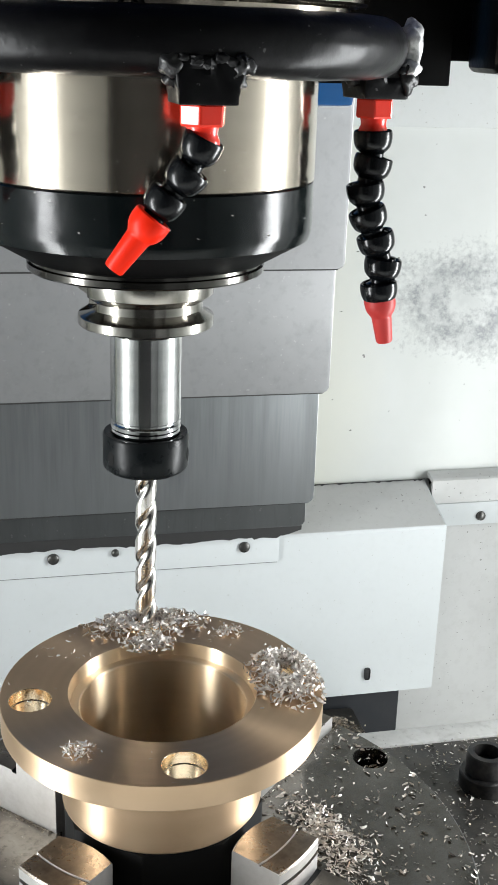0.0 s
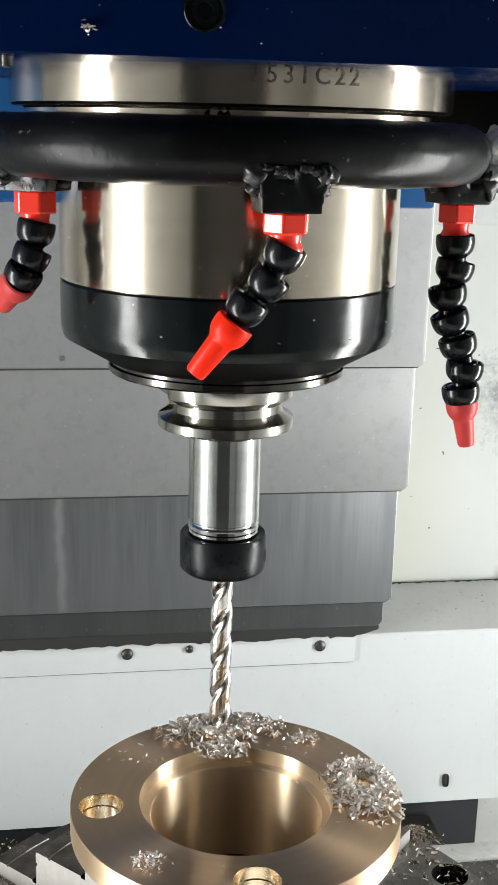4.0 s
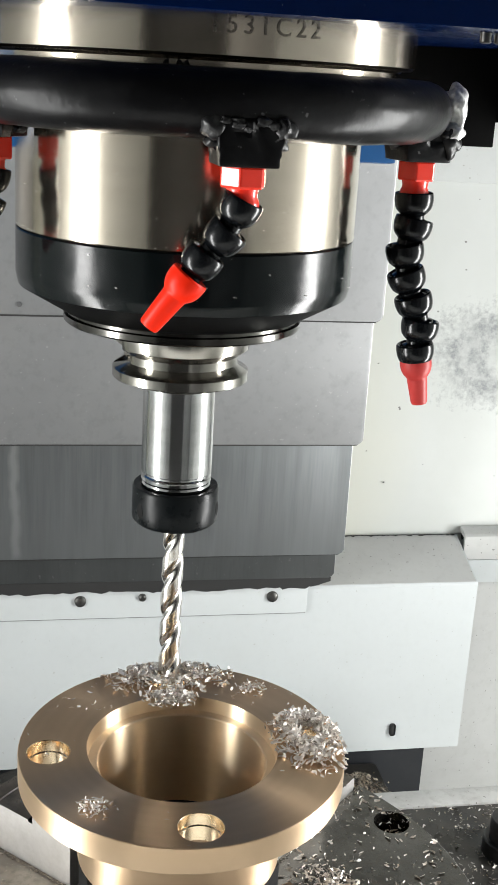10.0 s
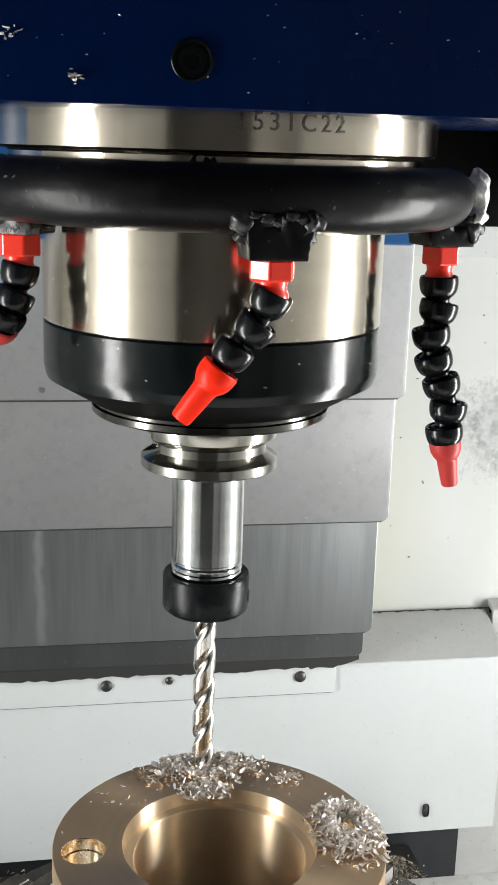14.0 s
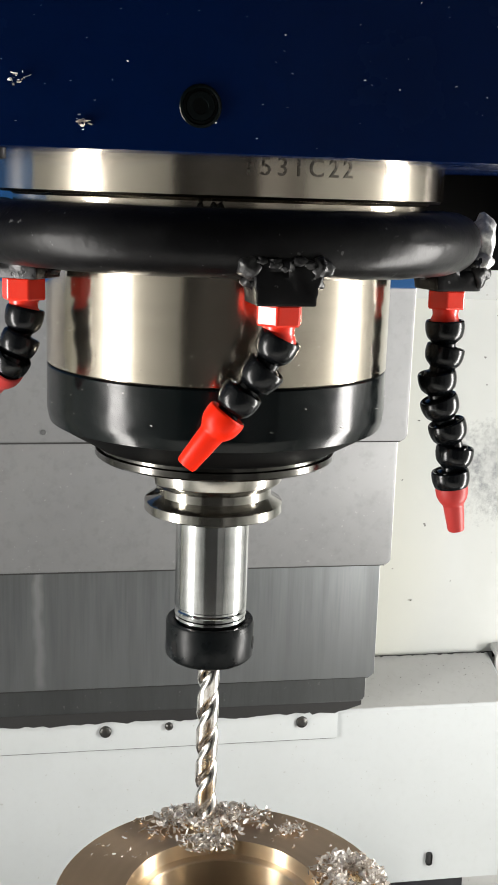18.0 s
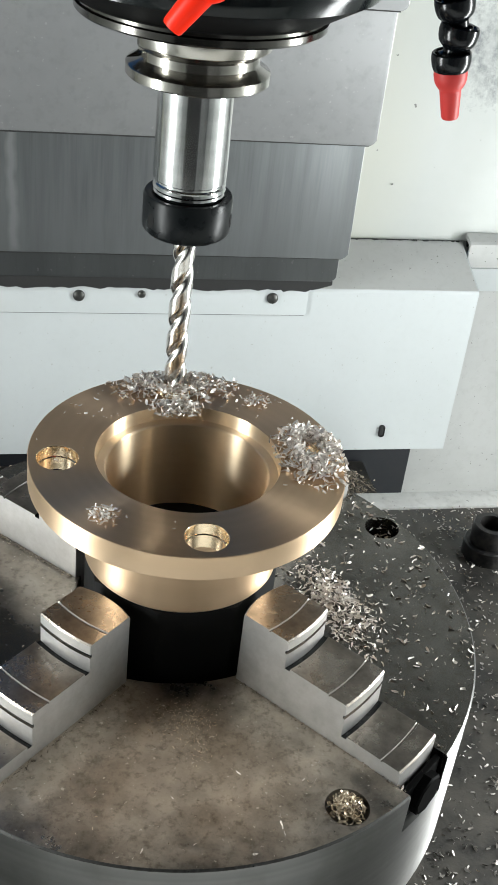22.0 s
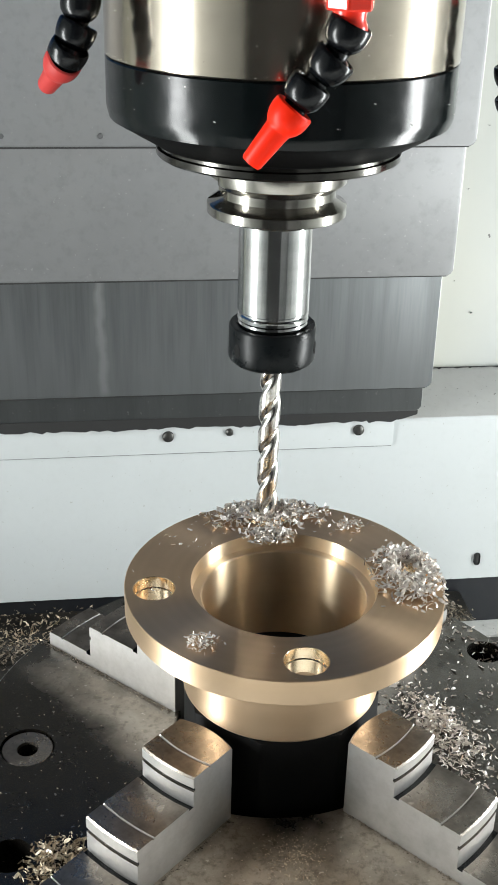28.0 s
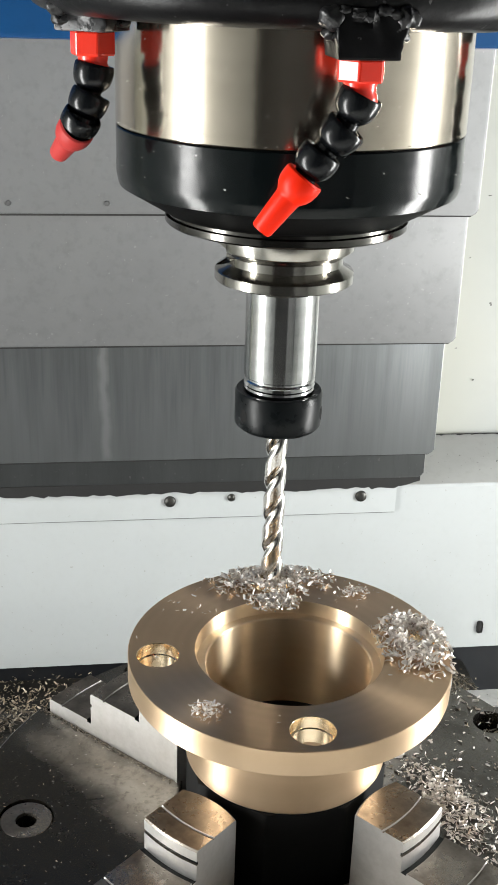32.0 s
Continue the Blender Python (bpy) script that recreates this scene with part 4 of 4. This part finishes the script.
def build_coolant_ring():
    g = thing("coolant_ring", (0, 0, RING_Z), "black painted tube ring with welded hose blocks under the spindle", "coolant pipe")
    bm = bmesh.new()
    a0, a1, n, m = radians(-200), radians(8), 96, 28
    prev = None
    for k in range(n + 1):
        a = a0 + (a1 - a0) * k / n
        ring = []
        for i in range(m):
            b = 2 * math.pi * i / m
            # hand-bent and thickly brushed, so never quite round
            w = noise.noise(Vector((math.cos(a) * 9, math.sin(a) * 9, math.cos(b) * 1.2 + 5 * math.sin(b))))
            wall = RING_T + 0.00035 * w
            r = RING_R + wall * math.cos(b)
            ring.append(bm.verts.new((r * math.cos(a), r * math.sin(a), RING_Z + wall * math.sin(b))))
        if prev:
            bridge(bm, prev, ring)
        else:
            bm.faces.new(ring)
        prev = ring
    bm.faces.new(prev[::-1])
    tube = part("tube", bm, TUBE_BLACK, g)
    for k, (x, y) in enumerate(((0.0065, -0.1000), (0.0970, -0.0201), (-0.0831, -0.0351))):
        bm = box((-0.0108, -0.010, (0.2597, 0.2594, 0.2625)[k]), (0.0108, 0.010, (0.2762, 0.2740, 0.2740)[k]), 0.0010)
        # spatter leaves the block's sides lumpy towards its top
        bmesh.ops.subdivide_edges(bm, edges=list(bm.edges), cuts=7, use_grid_fill=True)
        for v in bm.verts:
            high = min(1.0, max(0.0, (v.co.z - 0.2610) / 0.008))
            v.co += Vector((v.co.x, v.co.y, 0)).normalized() * high * (0.0006 + 0.0022 * noise.noise(v.co * 330 + Vector((k * 9, 0, 0))))
        bmesh.ops.rotate(bm, verts=bm.verts, matrix=Matrix.Rotation((0.05, 0.20, -0.5)[k], 3, "Z"))
        bmesh.ops.translate(bm, verts=bm.verts, vec=(x, y, 0))
        blk = part("hose_block", bm, WORN_BLACK if k == 2 else TUBE_BLACK, g, "black block welded under the tube")
        for j in range(4):
            sx, sz = (-1, 1)[j % 2], (0.2732, 0.2720, 0.2720)[k] - 0.005 * (j // 2)
            part("weld", lump((x + sx * (0.0122 - 0.001 * (j // 2)), y - 0.007 + 0.003 * (j // 2), sz), 0.0046 - 0.0010 * (j // 2), k * 7 + j, (1, 1, 0.9)), WELD if (k, j) == (1, 1) else WORN_BLACK, blk, "lumpy weld bead", smooth=180)
        for j in range(5):
            u = -0.0085 + 0.0042 * j
            part("weld", lump((x + u, y - 0.0098, (0.2752, 0.2722, 0.2722)[k] - 0.0012 * (j % 3)), 0.0021 + 0.0004 * (j % 2), k * 11 + j + 40, (1.1, 0.7, 0.8)), WORN_BLACK, blk, "black weld bead along the tube", smooth=180)
    part("weld", lump((0.1085, -0.026, 0.2690), 0.0055, 37, (0.8, 1.0, 1.3)), WORN_BLACK, tube, "black lumpy weld below the tube end", smooth=180)
    part("weld", lump((0.1100, -0.024, 0.2820), 0.0085, 31, (0.6, 0.9, 1.15)), WELD, tube, "bright lumpy weld at the tube end", smooth=180)


def hose(label, fitting, beads, flare, tip, red, twist, tall):
    """A ball-and-socket hose: hex fitting, cupped beads along a line, a flared nozzle."""
    fx, fy, fz = fitting
    g = thing("coolant_hose", (fx, fy, fz), label, "hose", "coolant hoses")
    bm = bmesh.new()
    low = fz - tall
    lathe([(0, fz), (0.0086, fz), (0.0089, fz - 0.0005), (0.0089, low + 0.0008), (0.0083, low), (0.0052, low), (0, low)], (fx, fy), 6, bm)
    bmesh.ops.bevel(bm, geom=[e for e in bm.edges if abs(e.verts[0].co.z - e.verts[1].co.z) > 0.004], offset=0.0007, segments=2, profile=0.5, affect="EDGES")
    bmesh.ops.rotate(bm, cent=(fx, fy, 0), verts=bm.verts, matrix=Matrix.Rotation(twist, 3, "Z"))
    hexa = part("hex_fitting", bm, HEX_RED, g, "red plastic hex fitting", smooth=6)
    part("neck", lathe([(0, low + 0.0005), (0.0060, low + 0.0005), (0.0056, low - 0.0018), (0.0055, low - 0.0030), (0.0062, low - 0.0046), (0.0064, low - 0.0062), (0.0058, low - 0.0080), (0, low - 0.0088)], (fx, fy), 32), HEX_RED, hexa)
    pts = [Vector(b) for b in beads] + [Vector(flare)]
    stout = 1.02 if len(beads) > 4 else 0.92
    for k, p in enumerate(pts[:-1]):
        q = pts[k + 1]
        step = (q - p).length
        # a cup open towards the fitting, a ball neck towards the nozzle
        cup = [(0.0050, 0.0010), (0.0064, -0.0030), (0.0070, -0.0038), (0.0077, -0.0040), (0.0082, -0.0035), (0.0084, -0.0022), (0.0084, -0.0004), (0.0081, 0.0016), (0.0075, 0.0034), (0.0064, 0.0047), (0.0053, 0.0056), (0.0048, 0.0061), (0.0047, step - 0.0036), (0.0064, step - 0.0026), (0.0066, step - 0.0004), (0.0050, step + 0.0014), (0.0025, step + 0.0016)]
        part("bead", along(lathe([(r * stout, z) for r, z in cup], steps=36), p, q), PLASTIC_BLACK, g, "glossy black hose bead")
    d = (Vector(tip) - Vector(flare)).length
    girth = 0.91 if red is PLASTIC_DULL else 0.95
    noz = [(0.0045, 0.0), (0.0066, -0.0042), (0.0073, -0.0047), (0.0079, -0.0040), (0.0080, -0.0018), (0.0077, 0.0006), (0.0069, 0.0026), (0.0059, 0.0040), (0.0053, 0.0047), (0.0051, 0.0056), (0.0042, d - 0.0008), (0.0037, d), (0.0029, d), (0.0027, d - 0.004), (0.0, d - 0.004)]
    part("nozzle", along(lathe([(r * girth, z) for r, z in noz], steps=40), flare, tip), red, g, "tapered red nozzle")
    return g


def build_hoses():
    hose("short black bead hose with a bright red nozzle, bent aside", (0.0065, -0.100, 0.2596), [(0.0060, -0.100, 0.2450), (0.0010, -0.0985, 0.2345), (-0.0065, -0.0965, 0.2252)], (-0.0128, -0.0955, 0.2160), (-0.0250, -0.094, 0.2000), PLASTIC_RED, 0.245, 0.0074)
    hose("long black bead hose hanging down with a dull red nozzle", (0.097, -0.0201, 0.2593), [(0.0973, -0.0201, 0.2422), (0.0978, -0.0201, 0.2311), (0.0955, -0.0201, 0.2196), (0.0976, -0.0201, 0.2083), (0.102, -0.0201, 0.1973), (0.1058, -0.0201, 0.1859), (0.1049, -0.0201, 0.1749)], (0.1061, -0.0201, 0.1676), (0.1093, -0.0201, 0.1504), PLASTIC_DULL, 0.21, 0.0080)
    hose("short black bead hose curling outwards with a red nozzle", (-0.0831, -0.0351, 0.2624), [(-0.0831, -0.0351, 0.2468), (-0.0853, -0.0356, 0.2364), (-0.0888, -0.0362, 0.2288)], (-0.0914, -0.0346, 0.2244), (-0.0977, -0.0257, 0.215), PLASTIC_DULL, -0.30, 0.0086)


# ---- chips ----
def chips(name, spots, mat, label, seed, size=(0.0017, 0.0045), flat=0.5):
    """Curled slivers of swarf at the places given, as one heap."""
    rng = np.random.default_rng(seed)
    verts, faces = [], []
    for x, y, z in spots:
        length = rng.uniform(*size)
        w = length * rng.uniform(0.24, 0.48)
        curl = rng.uniform(-1.9, 1.9)
        yaw, pitch, roll = rng.uniform(0, 6.283), rng.normal(0, flat), rng.uniform(0, 6.283)
        m = Euler((roll, pitch, yaw)).to_matrix()
        b = len(verts)
        for i in range(4):
            s = i / 3 - 0.5
            a = s * curl
            px = length * (math.sin(a) / curl if abs(curl) > 0.05 else s)
            pz = length * ((1 - math.cos(a)) / curl if abs(curl) > 0.05 else 0)
            ww = w * (0.75, 1.0, 0.9, 0.55)[i] * rng.uniform(0.55, 1.25)
            for side in (-0.5, 0.5):
                v = m @ Vector((px + rng.uniform(-0.12, 0.12) * length, side * ww, pz + side * 0.25 * w))
                verts.append((x + v.x, y + v.y, z + v.z))
        for i in range(3):
            faces.append((b + 2 * i, b + 2 * i + 1, b + 2 * i + 3, b + 2 * i + 2))
    me = bpy.data.meshes.new(name)
    me.from_pydata(verts, [], faces)
    me.materials.append(mat)
    return tagged(new(name, me), label, "swarf", kind="stuff")


def heap(rng, n, cx, cy, rx, ry, top, z, hole=0.0, turn=0.0):
    """Places over a low mound; hole leaves a crater in its middle."""
    out = []
    while len(out) < n:
        u, v = rng.normal(0, 0.48, 2)
        d = math.hypot(u, v)
        if d > 1.25 or d < hole * rng.uniform(0.6, 1.1):
            continue
        h = top * max(0.0, 1 - d * d * 0.8) * (0.55 if d < hole * 1.3 else 1.0)
        x, y = u * rx, v * ry
        out.append((cx + x * math.cos(turn) - y * math.sin(turn), cy + x * math.sin(turn) + y * math.cos(turn), z + 0.0006 + h * rng.uniform(0.1, 1.0)))
    return out


def on_flange(p):
    r = math.hypot(p[0] - CX, p[1] - CY)
    return 0.0435 < r < 0.0732


def build_chips():
    rng = np.random.default_rng(11)
    a = [p for p in heap(rng, 780, 0.0005, 0.0005, 0.028, 0.0135, 0.0070, 0.0, 0.36) if on_flange(p)]
    a += [(x, y - 0.010, z * 0.5 - 0.002) for x, y, z in heap(rng, 330, -0.001, -0.0080, 0.013, 0.007, 0.006, 0.003) if math.hypot(x, y - 0.07) > 0.0]
    chips("chip_pile", a, CHIP, "heap of silvery curled drilling chips round the drill", 1)
    b = [p for p in heap(rng, 1250, 0.0585, -0.0610, 0.0155, 0.0235, 0.0095, 0.0, 0.30, 0.1) if 0.040 < math.hypot(p[0] - CX, p[1] - CY) < 0.0745]
    chips("chip_pile", b, CHIP, "heap of silvery chips over a bolt hole of the flange", 2)
    chips("chip_pile", heap(rng, 130, -0.0420, -0.1035, 0.0068, 0.0068, 0.0028, 0.0, 0.0), CHIP, "small scatter of chips on the flange face", 3, (0.0012, 0.0028))
    chips("chip_pile", heap(rng, 110, 0.0400, -0.0140, 0.0085, 0.0060, 0.0024, 0.0, 0.0), CHIP, "small scatter of chips on the flange face", 4, (0.0012, 0.0028))
    loose = []
    while len(loose) < 70:
        r, t = rng.uniform(0.046, 0.072), rng.uniform(0, 6.283)
        x, y = CX + r * math.cos(t), CY + r * math.sin(t)
        if rng.random() < (0.9 if y > -0.03 else 0.16):
            loose.append((x, y, 0.0006))
    chips("loose_chips", loose, CHIP, "loose chips strewn on the flange face", 5, (0.0008, 0.0028), 0.2)
    # chuck face: a band beside the flange, thinning outwards
    c = heap(rng, 900, 0.083, -0.062, 0.017, 0.040, 0.005, CHUCK_Z, 0.0, 0.25)
    while len(c) < 1270:
        r, t = 0.153 * math.sqrt(rng.random()), rng.uniform(-0.62, 0.75) if len(c) < 1245 else rng.uniform(-1.9, -0.8)
        x, y = CX + r * math.cos(t), CY + r * math.sin(t)
        if r > 0.06:
            c.append((x, y, CHUCK_Z + 0.0006))
    chips("chuck_chips", [p for p in c if math.hypot(p[0] - CX, p[1] - CY) > 0.06], CHIP, "bright chips strewn over the chuck face", 6, (0.0012, 0.0042), 0.25)
    d = []
    while len(d) < 700:
        r, t = 0.153 * math.sqrt(rng.random()), rng.uniform(0, 6.283)
        if r > 0.06:
            d.append((CX + r * math.cos(t), CY + r * math.sin(t), CHUCK_Z + 0.0003))
    chips("fine_chips", d, CHIP_GOLD, "fine dust-like chips on the chuck face", 7, (0.0004, 0.0012), 0.2)
    for (r, t), n in (((0.141, -65.2), 460), ((0.141, 26.0), 40)):
        x, y = CX + r * math.cos(radians(t)), CY + r * math.sin(radians(t))
        chips("hole_chips", [(x + q[0], y + q[1], CHUCK_Z - (0.0025 if n > 100 else 0.013) + q[2]) for q in heap(rng, n, 0, 0, 0.0078, 0.0078, 0.008, 0) if math.hypot(q[0], q[1]) < 0.0092], CHIP_GOLD, "golden chips filling a bolt hole of the chuck", 8, (0.0012, 0.0035))
    chips("chip_pile", heap(rng, 420, -0.108, -0.128, 0.013, 0.017, 0.005, CHUCK_Z, 0, -0.6), CHIP_GOLD, "golden chips piled beside a jaw", 9, (0.0014, 0.0040))
    m = [p for p in heap(rng, 420, -0.004, -0.134, 0.016, 0.014, 0.0010, CHUCK_Z) + heap(rng, 120, -0.002, -0.150, 0.008, 0.012, 0.0008, CHUCK_Z) if math.hypot(p[0] - CX, p[1] - CY) > 0.0585]
    chips("fine_chips", m, CHIP_GOLD, "crumbs of fine brown chips on the chuck face", 18, (0.0004, 0.0014), 0.2)
    j = []
    for t, n in ((-48.3, 700), (-136.6, 600), (135, 1300), (45.3, 400)):
        c, n1 = math.cos(radians(t)), math.sin(radians(t))
        for k in range(n):
            u, side = rng.uniform(0.056, 0.150), rng.choice((-1, 1))
            v = side * (0.0158 + abs(rng.normal(0, 0.0012)))
            j.append((CX + u * c - v * n1, CY + u * n1 + v * c, CHUCK_Z + 0.0005))
    chips("joint_grime", j, GRIME, "brown grime and fine chips packed along the jaws", 15, (0.0004, 0.0015), 0.3)
    e = []
    while len(e) < 7500:
        x, y = rng.uniform(0.10, 0.40), rng.uniform(-0.35, 0.135)
        if math.hypot(x - CX, y - CY) > 0.154:
            e.append((x, y, TABLE_Z + 0.0007))
    chips("table_chips", e, CHIP_DULL, "small dirty chips strewn over the dark table", 10, (0.0008, 0.0036), 0.3)
    chips("table_chips", [(x + rng.normal(0, 0.02), y, z) for x, y, z in e[:3500] if math.hypot(x - CX, y - CY) > 0.22], CHIP_GOLD, "fine golden chips mixed into those on the table", 16, (0.0006, 0.0020), 0.3)
    f = []
    while len(f) < 2600:
        x, y = rng.uniform(-0.34, 0.24), rng.normal(0.272, 0.018)
        if 0.20 < y < 0.306 and rng.random() < (1.0 if x < 0.0 else 0.25 if x < 0.1 else 0.03):
            f.append((x, y, -0.2610 + abs(rng.normal(0, 0.003))))
    chips("saddle_chips", f, CHIP_GOLD, "brown-gold chips lying on the dark saddle", 12, (0.0014, 0.0050))
    r = []
    while len(r) < 2600:
        x, y = rng.uniform(-0.36, -0.06), rng.normal(0.146, 0.010)
        if 0.118 < y < 0.1555 and math.hypot(x - CX, y - CY) > 0.156:
            r.append((x, y, TABLE_Z + 0.0012 + abs(rng.normal(0, 0.0014))))
    chips("rim_chips", r, GRIME, "brown grimy chips caked along the table's rear edge", 21, (0.0012, 0.0042), 0.4)
    f2 = heap(rng, 900, 0.196, 0.262, 0.022, 0.026, 0.016, -0.2620)
    chips("saddle_chips", [p for p in f2 if p[0] < 0.222], GRIME, "brown grimy chips heaped at the saddle's end", 20, (0.0010, 0.0040))
    g = []
    for k in range(190):
        g.append((rng.uniform(-0.15, 0.15), -0.1132, 0.312 + 0.13 * rng.random() ** 1.2))
    chips("stuck_chips", g, CHIP, "tiny bright chips stuck to the blue head", 13, (0.0004, 0.0012), 0.2)
    n = []
    for k in range(46):
        t, z = radians(rng.uniform(-170, -10)), rng.choice((rng.uniform(0.204, 0.223), rng.uniform(0.2255, 0.2262)))
        n.append((0.0746 * math.cos(t), 0.0746 * math.sin(t), z))
    chips("stuck_chips", [(0.0744 * math.cos(t), 0.0744 * math.sin(t), z) for t, z in zip(rng.uniform(-2.9, -0.25, 70), rng.uniform(0.2265, 0.272, 70))], CHIP, "tiny bright chips stuck to the spindle sleeve", 22, (0.0004, 0.0011), 0.2)
    chips("stuck_chips", n, CHIP, "tiny bright chips stuck to the black nose ring", 17, (0.0004, 0.0012), 0.2)
    w = [(0.222, 0.359, -0.026), (0.208, 0.359, 0.076), (0.219, 0.359, 0.125), (0.255, 0.359, -0.01)]
    chips("wall_specks", w, DARK, "dark specks of dirt stuck to the white wall", 19, (0.0018, 0.0030), 0.1)
    h = heap(rng, 22, -0.0628, 0.3185, 0.0022, 0.0022, 0.0, 0.0) + heap(rng, 14, -0.0845, 0.331, 0.004, 0.0025, 0.0, 0.0)
    chips("stuck_chips", [(x, -0.1135, z) for x, z, _ in h], CHIP, "small cluster of chips stuck to the blue head", 14, (0.0010, 0.0026), 0.2)


build_enclosure()
build_cover()
build_splash_guard()
build_table()
build_chuck()
build_support()
build_workpiece()
build_head()
build_holder()
build_drill()
build_coolant_ring()
build_hoses()
build_chips()
